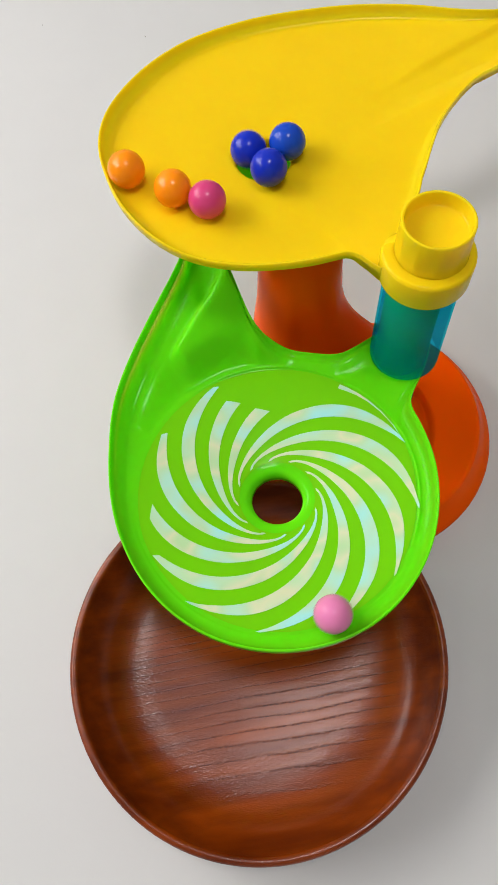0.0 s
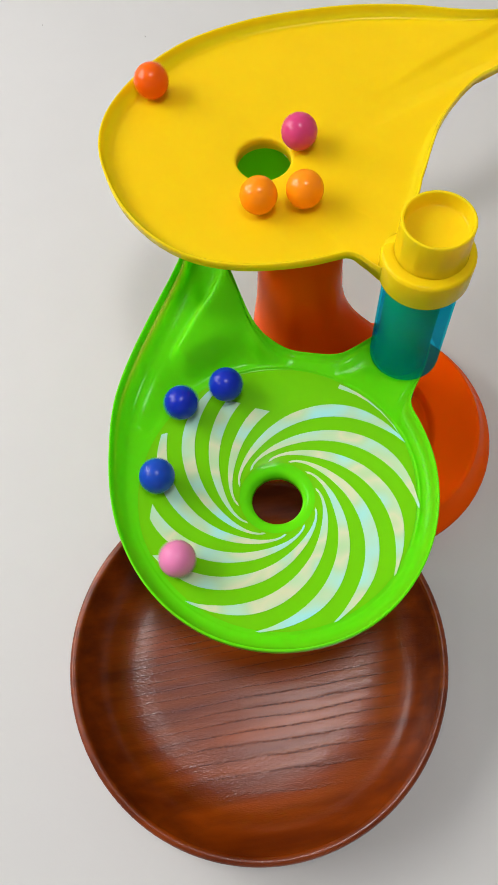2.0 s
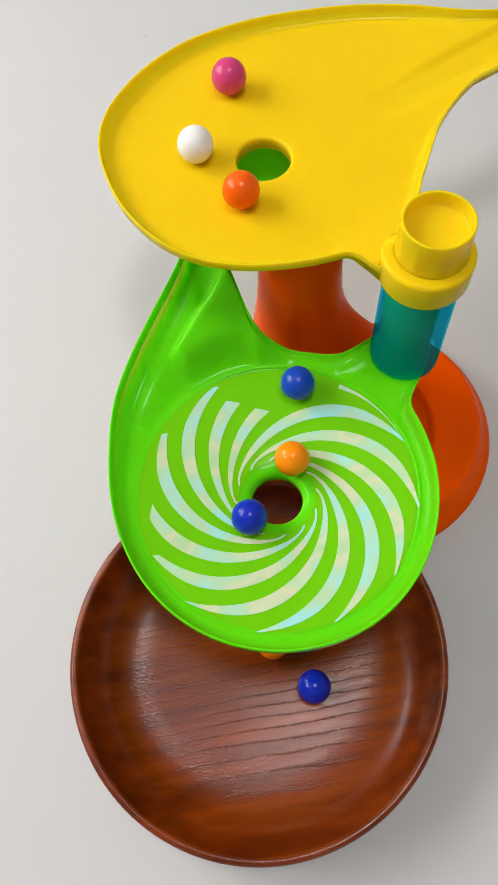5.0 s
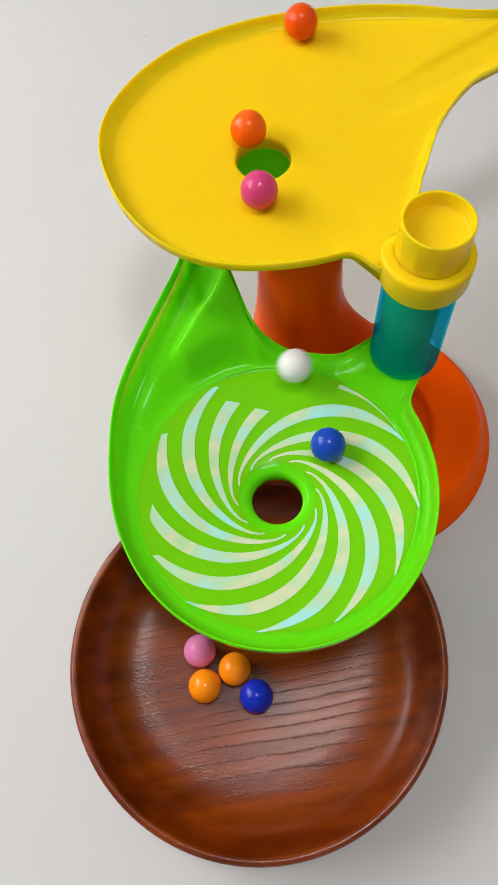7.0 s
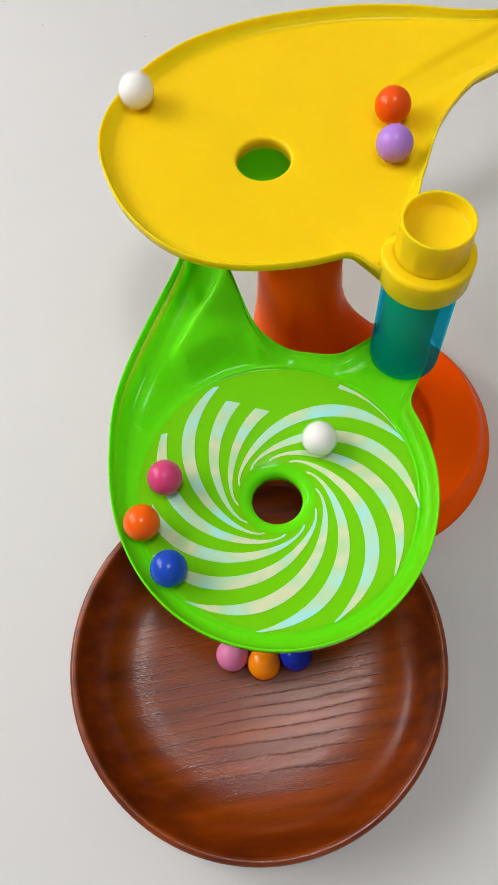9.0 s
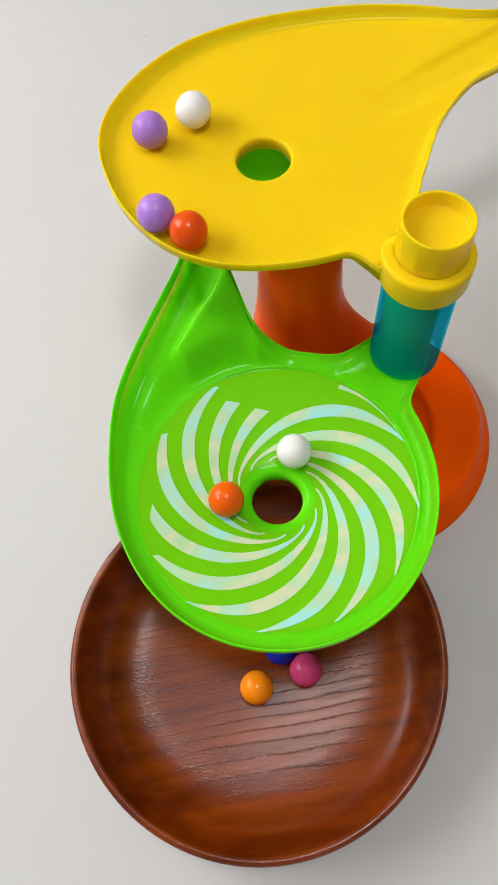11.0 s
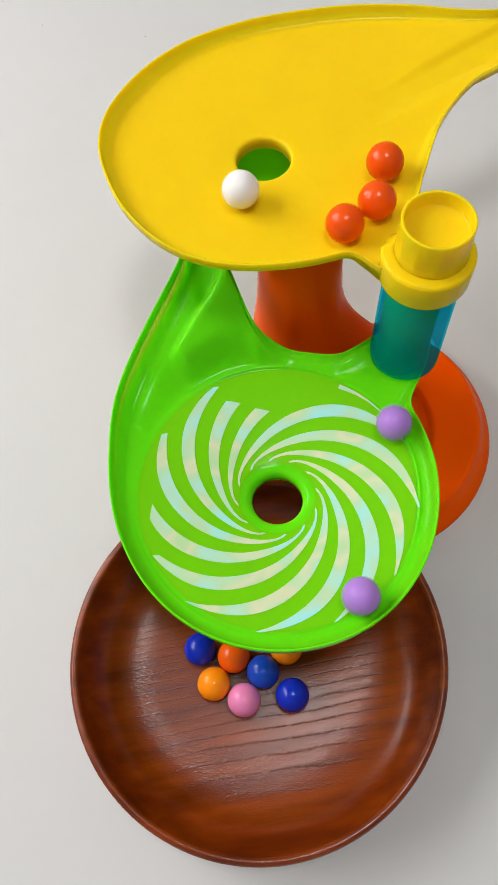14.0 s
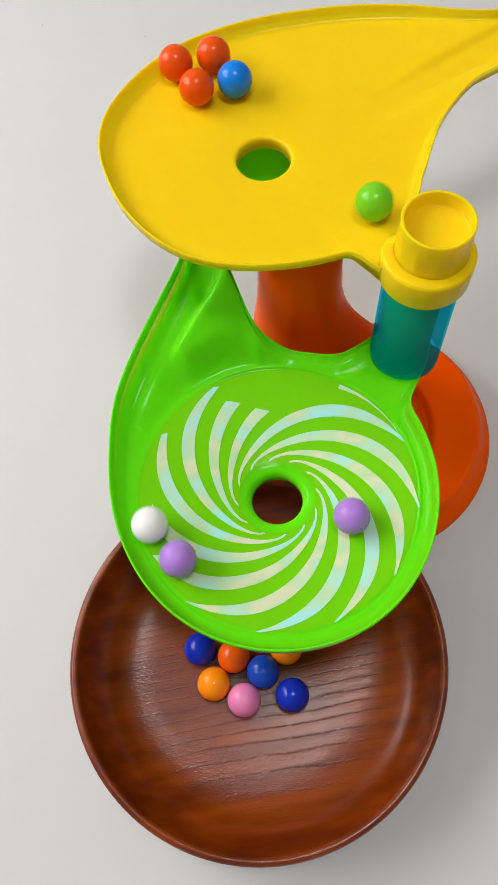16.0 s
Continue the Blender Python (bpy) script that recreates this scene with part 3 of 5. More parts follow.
def ball(paint):
    if paint not in ball_meshes:
        ob = part("ball", ball_mesh(), PAINTS[paint])
        ball_meshes[paint] = ob.data
    else:
        ob = new("ball", ball_meshes[paint])
    return tagged(ob, LOOKS[paint], "ball", "balls of the ball run")


def path(rows):
    """Seconds and millimetres to rows of a walk."""
    return [(t, pose(x / 1000, y / 1000, z / 1000)) for t, x, y, z in rows]


def motions():
    walk(ball("blue"), path([(0, 26.5, 450.2, 263.3), (0.1, 16, 437, 215), (0.2, -29.6, 385.5, 201.4), (0.3, -87.6, 293, 161.9), (0.4, -75.8, 162.2, 158.3), (0.5, 14.3, 108, 158.3), (0.6, 100.9, 149, 158.2), (0.7, 119.1, 242.9, 157.9), (0.8, 53.4, 311.7, 161.8), (0.9, -43.2, 301.7, 157.8), (1, -86.8, 245.4, 158.7), (1.1, -81.7, 180.8, 157.3), (1.2, -46.5, 128.2, 158.5), (1.3, 8.6, 108.6, 158.2), (1.4, 64.1, 119.9, 158), (1.5, 103.1, 155.5, 157.2), (1.6, 115.3, 203.8, 155.8), (1.7, 100, 255, 154.7), (1.8, 60.5, 295.6, 154.6), (1.9, 6.9, 317, 156.4), (2, -50.5, 295.5, 157.6), (2.1, -90.2, 248.4, 159.1), (2.2, -79.6, 191.8, 155.9), (2.3, -45.3, 147.4, 154.7), (2.4, -11.6, 133.4, 153.8), (2.5, 17.1, 135.5, 152.7), (2.6, 36.8, 155.9, 149.9), (2.7, 45.1, 188.6, 145.8), (2.8, 29.7, 231.9, 142.5), (2.9, -18.7, 236.6, 146.4), (3, -60.6, 225.4, 152.5), (3.1, -87.8, 193.8, 158.3), (3.2, -70.3, 176.4, 155.3), (3.3, -44, 165.1, 152.6), (3.4, -10.5, 160.1, 149.7), (3.5, 19.5, 163.4, 148.1), (3.6, 41.7, 177.6, 146.9), (3.7, 53.9, 200.4, 146), (3.8, 52.1, 223.9, 145.4), (3.9, 33.2, 244.3, 145), (4, 1.9, 251, 146), (4.1, -32, 247, 149.3), (4.2, -63.1, 237.5, 153.3), (4.3, -43, 171.3, 151.9), (4.4, 14.5, 149.7, 150.4), (4.5, 59.8, 178.4, 148.9), (4.6, 63.4, 224.1, 147.3), (4.7, 34.4, 248.9, 145.8), (4.8, 4.5, 242.1, 144.4), (4.9, -12.1, 221.9, 144.4), (5, -6.5, 196.3, 144.4), (5.1, 17.1, 212.9, 122), (5.2, 17.1, 208.9, 58), (5.5, -60.2, 49.7, 30.3), (5.6, -50.9, 49.1, 30.2), (5.7, -25, 67.4, 30), (5.8, -2.2, 89.2, 30), (5.9, 13.4, 86.2, 30), (6, -4.8, 89.5, 30), (6.1, -15.2, 88.4, 30), (6.2, -25.7, 87.4, 30), (6.3, -30.4, 86.9, 30), (6.4, -15.9, 94.6, 30), (6.5, -0, 102.7, 30), (6.6, 9.4, 108.8, 30), (6.7, 0.4, 100.2, 30), (6.8, -10.1, 93.9, 30), (6.9, -17.2, 83.5, 30), (7, -19.3, 78, 30), (7.1, -20.3, 72.8, 30), (7.2, -16.7, 70.5, 30), (7.3, -12.2, 71.8, 30), (7.4, -4.3, 74.6, 30), (7.5, 4.1, 85.4, 30), (7.6, 11.2, 91.2, 30), (7.7, 16.1, 100.3, 30), (7.8, 19.1, 107.6, 30), (7.9, 23.5, 110.9, 30), (8, 20.4, 112.2, 30), (8.1, 20.1, 111.8, 30), (8.2, 19.5, 110.7, 30), (8.3, 18.8, 109.4, 30), (8.4, 18.2, 108.3, 30), (8.5, 18, 107.9, 30), (9, 18, 107.9, 30), (9.2, 20, 107.7, 30), (9.3, 20, 107.7, 30), (9.4, 19.7, 107.7, 30), (9.5, 19.4, 107.8, 30), (9.6, 18.9, 107.8, 30), (9.7, 18.3, 107.8, 30), (9.8, 17.7, 107.8, 30), (9.9, 17.1, 107.8, 30), (10, 16.6, 107.9, 30), (10.1, 16, 108, 30), (10.2, 15.5, 108, 30), (10.3, 14.9, 108.1, 30), (10.4, 14.4, 108.2, 30), (10.5, 13.8, 108.2, 30), (10.6, 13.3, 108.3, 30), (10.7, 12.9, 108.3, 30), (10.8, 11.2, 114, 30), (10.9, 8.4, 110.2, 30), (11, 5.8, 114.8, 30), (11.1, 18.3, 110.3, 30), (11.2, 11.4, 108.5, 30), (11.3, 11.3, 108.5, 30), (11.4, 0.9, 104, 30), (11.5, 26.9, 74, 30), (11.6, 42.1, 52.9, 30.4), (11.7, 43.1, 47.5, 30.4), (11.8, 27.4, 56.4, 30.2), (11.9, 22.4, 75.2, 30), (12, 37, 93.6, 30), (12.1, 44, 109.2, 30.1), (12.2, 43.8, 138.4, 30.2), (12.3, 50.9, 167.9, 30.5), (12.4, 35.9, 140.2, 30.1), (12.5, 26.8, 110.4, 30), (12.6, 22.7, 105.3, 30), (12.7, 19.5, 96.1, 30), (12.8, 18.4, 86, 30), (12.9, 8.9, 74.7, 30), (13, 15.2, 82.3, 30), (13.1, 14.3, 81.2, 30), (13.2, 12.2, 78.6, 30), (13.3, 9.6, 75.5, 30), (13.4, 7.5, 72.9, 30), (13.5, 6.6, 71.8, 30), (13.6, 7.1, 72.2, 30), (13.7, 8.1, 73.1, 30), (13.8, 9.4, 74.2, 30), (13.9, 10.5, 75, 30), (14, 10.9, 75.4, 30), (16, 10.9, 75.4, 30)]))
    walk(ball("mid_blue"), path([(0, 56.4, 448.6, 268), (0.1, 55.7, 481.6, 269.1), (0.2, 45.1, 498.1, 269.2), (0.3, 36.8, 504.5, 269.3), (0.4, 29.1, 500.8, 269.3), (0.5, 26.5, 484.6, 269.1), (0.6, 37.7, 461.5, 230), (0.7, 16, 437, 215), (0.8, -32.4, 379.6, 197.7), (0.9, -82.9, 305.7, 164.3), (1, -84.4, 183.5, 158.1), (1.1, -15.3, 113, 158.3), (1.2, 29.8, 109.3, 158.1), (1.3, 65.8, 128.5, 155.9), (1.4, 80.8, 165.4, 152.9), (1.5, 74.5, 214, 149.1), (1.6, 48.3, 260.7, 148.7), (1.7, 10, 295, 152.8), (1.8, -31.6, 306.9, 157), (1.9, -61.6, 279.9, 156.4), (2, -74.2, 235.2, 155), (2.1, -71.4, 187.5, 154.8), (2.2, -57, 146.8, 156.1), (2.3, -30.9, 119.8, 158.2), (2.4, 7.4, 112.3, 156.5), (2.5, 39.5, 117.5, 156), (2.6, 63, 141.2, 153.9), (2.7, 70.8, 176.4, 150.5), (2.8, 63.7, 217.8, 147.2), (2.9, 38.3, 254.8, 147), (3, 7.1, 287.2, 151.7), (3.1, -30.6, 299.1, 155.5), (3.2, -62.5, 289.1, 158.8), (3.3, -75.7, 259.5, 156.5), (3.4, -73, 219.2, 154.4), (3.5, -44.1, 170.6, 152.1), (3.6, 0.6, 123.3, 154.9), (3.7, 51.9, 114.8, 157.9), (3.8, 82.7, 139.9, 156), (3.9, 92.3, 181.9, 153.1), (4, 81.3, 231.2, 150.6), (4.1, 48.3, 274.2, 150.7), (4.2, 3.5, 303.6, 154.3), (4.3, -52.2, 272.2, 154.4), (4.4, -73, 211.7, 154.4), (4.5, -48.2, 152.4, 154.4), (4.6, 9.8, 124.6, 154.5), (4.7, 71.8, 142.5, 154.5), (4.8, 106.3, 197.1, 154.5), (4.9, 95.7, 261.1, 154.6), (5, 45.2, 301.9, 155), (5.1, -19.8, 298.8, 154.7), (5.2, -66.4, 253.1, 154.7), (5.3, -70.9, 187.9, 154.7), (5.4, -30.8, 136, 154.8), (5.5, 33.8, 123.9, 154.8), (5.6, 90.2, 158, 154.8), (5.7, 109.8, 221, 154.9), (5.8, 82.4, 281.2, 154.9), (5.9, 21.8, 308.1, 154.9), (6, -41.5, 287.8, 155), (6.1, -75.4, 230.5, 155), (6.2, -62.5, 164.9, 155), (6.3, -9.2, 124.4, 155.1), (6.4, -6.1, 138, 152.8), (6.5, -3, 167.1, 148.1), (6.6, -5.9, 205.3, 143.4), (6.7, 10.7, 239.9, 143.5), (6.8, 39.1, 247.1, 145.9), (6.9, 57.1, 245.8, 147.9), (7, 62, 246.8, 148.7), (7.1, 52.3, 250.5, 147.8), (7.2, 34.4, 253.5, 146.5), (7.3, 8.4, 251.3, 145.6), (7.4, -22.1, 238.7, 147.1), (7.5, -52.6, 223.4, 151.2), (7.6, -73.5, 209.9, 154.5), (7.7, -82.5, 201.2, 156.1), (7.8, -54.3, 134.1, 158.6), (7.9, -10.4, 112.5, 158), (8, 31.7, 114.4, 156.3), (8.1, 61.8, 134.3, 154.7), (8.2, 78.8, 173.1, 151.9), (8.3, 74.6, 219.4, 149.1), (8.4, 55.9, 263.2, 149.9), (8.5, 22.2, 297.4, 153.2), (8.6, -16.2, 311.6, 156.4), (8.7, -46.2, 290.5, 155.8), (8.8, -65.8, 249.2, 154.3), (8.9, -72.1, 204.2, 154.4), (9, -69.6, 159.9, 156.4), (9.1, -48.1, 130.1, 158.3), (9.2, -15.1, 114.8, 157.6), (9.3, 63.9, 128, 155.8), (9.4, 106, 190.1, 154.8), (9.5, 91, 258.5, 153.7), (9.6, 35.5, 292.1, 153), (9.7, -22.3, 276.2, 151.6), (9.8, -48.1, 227.7, 150.6), (9.9, -32.1, 180.5, 149.5), (10, 8.8, 162, 148.4), (10.1, 45.6, 177.4, 147.3), (10.2, 57.5, 210.2, 146.2), (10.3, 43.5, 236.6, 145.1), (10.4, 19.4, 244.8, 144.4), (10.5, -2.8, 237.3, 144.4), (10.6, -12.9, 216.1, 144.4), (10.7, -4.5, 194.1, 144.4), (10.8, 17.1, 212.9, 122), (10.9, 17.1, 208.9, 58), (11.1, 30, 70, 30.1), (11.2, 26.5, 30.8, 30.5), (11.3, 23.1, -8.5, 39.8), (11.4, 4.7, 29, 30.4), (11.5, -4.8, 80, 30), (11.6, 23.8, 99.4, 30), (11.7, 29, 108.4, 30), (11.8, 31.5, 111.9, 30), (11.9, 17.9, 113, 30), (12, 4.3, 114, 30), (12.1, 9.6, 110.6, 30), (12.2, 7.3, 141.3, 30), (12.3, -0.2, 170.4, 30.2), (12.4, 0.3, 143.1, 30), (12.5, -4.5, 114.1, 30), (12.6, -8.6, 107, 30), (12.7, -9.3, 101.4, 30), (12.8, -11.7, 97.8, 30), (12.9, -11.5, 97, 30), (16, -11.5, 97, 30)]))
    walk(ball("blue"), path([(0, 39.2, 424.2, 268.9), (0.1, 45.2, 459.6, 243), (0.2, 16, 437, 215), (0.3, -31.6, 383.4, 201.5), (0.4, -85.1, 302.2, 163.6), (0.5, -81.5, 175.6, 158), (0.6, 0.6, 109.6, 158.2), (0.7, 92.5, 139.8, 158.1), (0.8, 122.3, 232.5, 158.2), (0.9, 64.5, 310.2, 158.1), (1, -34.8, 306.9, 157.8), (1.1, -97.2, 240.3, 162), (1.2, -71, 162.1, 156.5), (1.3, -20.1, 113.6, 158.6), (1.4, 34.6, 108.6, 158.5), (1.5, 77.7, 129.9, 157.2), (1.6, 99.7, 167.6, 155.2), (1.7, 96.6, 215.1, 152.7), (1.8, 72.5, 264.1, 151.8), (1.9, 29.4, 300.2, 154), (2, -13.1, 308.3, 155.7), (2.1, -51.2, 294.5, 157.5), (2.2, -77.4, 259.4, 157.2), (2.3, -83.6, 214.3, 156.1), (2.4, -72.3, 169.4, 156.1), (2.5, -46, 131.7, 157.2), (2.6, -15.3, 113, 158.3), (2.7, 14.3, 114.8, 156), (2.8, 36.6, 132.6, 153.5), (2.9, 48.7, 167.1, 149.1), (3, 48.9, 212, 144.7), (3.1, 28.8, 252.5, 146), (3.2, -2.9, 280.9, 151), (3.3, -38.3, 295.8, 155.7), (3.4, -57.4, 287.3, 156.9), (3.5, -57.2, 242.6, 152.7), (3.6, -52.9, 184.2, 152.2), (3.7, -43.2, 129.7, 157.2), (3.8, -18.3, 115.1, 157.9), (3.9, 7.4, 112.3, 156.5), (4, 26.8, 125.6, 154.4), (4.1, 36.8, 155.9, 149.9), (4.2, 35.9, 198, 143.4), (4.3, 17.1, 212.9, 122), (4.6, -60, 30, 30.6), (4.7, -45.9, 37.8, 30.3), (4.8, -15, 55, 30), (4.9, 15.9, 72.2, 30), (5, 30, 80, 30), (5.1, 26.3, 85.9, 30), (5.2, 17, 100.7, 30), (5.3, 5, 120, 30), (5.4, -6.2, 138.8, 30), (5.5, -10, 154.5, 30), (5.6, -13.1, 161.8, 30), (5.7, -9, 160, 30), (5.8, 10, 160, 30.1), (5.9, 30.6, 160, 30.2), (6, 40, 160, 30.3), (6.1, 47.3, 145.9, 30.3), (6.2, 60.7, 119.7, 30.3), (6.3, 68, 105.6, 30.4), (6.4, 78, 118, 30.7), (6.5, 65.5, 136.6, 30.4), (6.6, 42.4, 171.3, 30.4), (6.7, 30, 190, 30.7), (6.8, 22.2, 188.7, 30.5), (6.9, 5, 186, 30.4), (7, -12.2, 183.2, 30.3), (7.1, -20, 182, 30.3), (7.2, -22.8, 173.1, 30.2), (7.3, -29.1, 153.7, 30), (7.4, -35.3, 134.2, 30), (7.5, -37.6, 126.7, 30), (7.6, -36.8, 135, 30), (7.7, -34.1, 156.2, 30), (7.8, -31.3, 177.4, 30.3), (7.9, -30, 187, 30.4), (8, -30, 187, 30.4), (8.1, -30.2, 186.9, 30.4), (8.2, -30.3, 186.8, 30.4), (8.3, -30.6, 186.6, 30.4), (8.4, -30.9, 186.4, 30.4), (8.5, -31.3, 186.2, 30.4), (8.6, -31.7, 186, 30.4), (8.7, -32.2, 185.7, 30.4), (8.8, -32.7, 185.4, 30.4), (8.9, -33.3, 185, 30.4), (9, -33.9, 184.7, 30.4), (9.1, -34.5, 184.3, 30.4), (9.2, -35.1, 183.9, 30.3), (9.3, -35.8, 183.5, 30.3), (9.4, -36.5, 183.1, 30.3), (9.5, -37.2, 182.7, 30.3), (9.6, -37.8, 182.3, 30.3), (9.7, -38.5, 181.9, 30.3), (9.8, -39.2, 181.5, 30.3), (9.9, -39.9, 181.1, 30.3), (10, -40.5, 180.7, 30.3), (10.1, -41.3, 180.8, 30.3), (10.2, -42.2, 181, 30.3), (10.3, -43.2, 181.1, 30.3), (10.4, -44.2, 181.1, 30.4), (10.5, -45.2, 180.8, 30.4), (10.6, -45.9, 180.3, 30.4), (10.7, -46.4, 179.8, 30.3), (10.8, -46.7, 179.3, 30.3), (10.9, -46.7, 178.8, 30.3), (11, -46.7, 178.5, 30.3), (11.1, -46.6, 178.3, 30.3), (11.2, -46.5, 178.2, 30.3), (11.3, -52.1, 162.1, 30.2), (11.4, -65.2, 132.7, 30.1), (11.5, -72.3, 116.8, 30.1), (11.6, -93.6, 101.7, 30.4), (11.7, -98.2, 90.9, 30.4), (11.8, -86.2, 95.2, 30.3), (11.9, -62.9, 96.1, 30), (12, -52.1, 106.9, 30), (12.1, -57.2, 114.6, 30), (12.2, -60.5, 122.8, 30), (12.3, -60, 128.6, 30), (12.4, -59.8, 130.5, 30), (12.5, -62, 124.3, 30), (12.6, -62.6, 123, 30), (12.7, -62.9, 119.2, 30), (12.8, -64.7, 119.4, 30), (12.9, -63, 122, 30), (16, -63, 122, 30)]))
    walk(ball("sky"), path([(0, 458.1, 619.2, 280.6), (14.45, 458.1, 619.2, 280.6), (14.7, 254.3, 546.4, 273.1), (14.8, 179.4, 555.5, 272.3), (14.9, 57.6, 571.4, 270.3), (15, -49, 527.5, 271), (15.1, -61.4, 424.1, 270.2), (15.2, -8.2, 366.6, 270.1), (15.3, 50.8, 353.5, 270.2), (15.4, 89, 368.4, 270.2), (15.5, 112.9, 399.4, 269.9), (15.6, 114.3, 437.8, 269.7), (15.7, 99.2, 473.9, 269.5), (15.8, 71.2, 503.6, 269.5), (15.9, 49.2, 517.5, 269.6), (16, 23.4, 519.5, 269.6)]))
    walk(ball("lime"), path([(0, 468.6, 646.6, 281), (15.05, 468.6, 646.6, 281), (15.3, 254.3, 546.4, 273.1), (15.4, 229, 550.5, 271.5), (15.5, 134.7, 559.9, 270.5), (15.6, 11.7, 568.3, 270.4), (15.7, -61.5, 497.2, 270.3), (15.8, -48.8, 404.6, 270.1), (15.9, 30.1, 356.7, 270.1), (16, 110.2, 377.9, 271)]))
    walk(ball("lavender"), path([(0, 355.8, 597.6, 277.6), (7.05, 355.8, 597.6, 277.6), (7.3, 254.3, 546.4, 273.1), (7.4, 165.9, 553.3, 271.6), (7.5, 46.5, 570.3, 270.3), (7.6, -51, 525, 270.9), (7.7, -64.6, 429.1, 270.3), (7.8, 1.1, 361, 270.1), (7.9, 91.5, 363.5, 270.6), (8, 144.8, 431.2, 270.5), (8.1, 132.2, 510.1, 270.4), (8.2, 77.2, 576.3, 270.3), (8.3, 5, 556, 270.2), (8.4, -55.1, 518.7, 270.4), (8.5, -69.1, 450.3, 270.3), (8.6, -38, 387.9, 270.2), (8.7, 23.4, 355.6, 270.1), (8.8, 81.6, 362.9, 270.6), (8.9, 119.6, 391.4, 270.2), (9, 135.2, 431.9, 270.2), (9.1, 125.8, 474, 269.9), (9.2, 97.2, 519.3, 269.9), (9.3, 59.4, 538, 269.9), (9.4, 17.4, 538.2, 269.9), (9.5, -20.3, 519.8, 269.9), (9.6, -46, 486.8, 269.9), (9.7, -54.4, 445.9, 270), (9.8, -43.9, 405.5, 270), (9.9, -16.8, 374.1, 270), (10, 21.4, 357.8, 270.1), (10.1, 62.8, 360.1, 270), (10.2, 98.7, 380.4, 270), (10.3, 122, 414.4, 269.9), (10.4, 127.9, 455.1, 270.1), (10.5, 115.2, 494.1, 269.8), (10.6, 86.7, 523.5, 269.9), (10.7, 48.2, 537.2, 269.9), (10.8, 7.7, 532.5, 269.9), (10.9, -26.4, 510.5, 269.9), (11, -47.3, 475.7, 269.9), (11.1, -50.7, 435.3, 269.9), (11.2, -36, 397.7, 269.9), (11.3, -6.2, 370.6, 269.9), (11.4, 26.6, 354.9, 270.1), (11.5, 58.9, 361.7, 269.9), (11.6, 82.7, 380.3, 269.7), (11.7, 96.1, 411.2, 269.5), (11.8, 94.4, 443.7, 269.3), (11.9, 86.7, 473.7, 269.3), (12, 76.2, 500.6, 269.5), (12.1, 59.7, 513.1, 269.5), (12.2, 45.3, 515.6, 269.5), (12.3, 35, 504.8, 269.3), (12.4, 24.3, 489.3, 269.1), (12.5, 22.5, 463.5, 268.6), (12.6, 30, 446, 217), (12.7, 16, 437, 215), (12.8, -36.9, 373.3, 194.9), (12.9, -84, 292.7, 161.6), (13, -80.8, 171.5, 158.4), (13.1, -1, 109.7, 158.2), (13.2, 86.7, 135.5, 157.8), (13.3, 122.9, 217.1, 157.9), (13.4, 83, 297.2, 157.7), (13.5, -4.9, 318.6, 158), (13.6, -87.4, 269.6, 159.5), (13.7, -84.5, 193.9, 156.8), (13.8, -48, 131.8, 157.8), (13.9, 10.2, 108.4, 158.2), (14, 66.6, 122.5, 157.4), (14.1, 102.8, 158, 156.5), (14.2, 112.3, 206.3, 155.3), (14.3, 95.1, 257.9, 154.2), (14.4, 55.3, 298.4, 154.7), (14.5, 0.6, 318.7, 157.5), (14.6, -51.2, 294.5, 157.5), (14.7, -88.5, 248.2, 159), (14.8, -84.5, 193.9, 156.8), (14.9, -50.4, 146.1, 155.4), (15, -11.2, 113.6, 157.6), (15.1, 26.9, 111.5, 156.8), (15.2, 57.7, 129.6, 155.1), (15.3, 72.3, 165, 151.9), (15.4, 67.9, 211.2, 148), (15.5, 47, 259, 148.4), (15.6, 13.4, 292.6, 152.4), (15.7, -31.4, 308.6, 157.8), (15.8, -76.8, 266.7, 158.4), (15.9, -91.9, 214.4, 158.8), (16, -62.7, 166.8, 154.9)]))
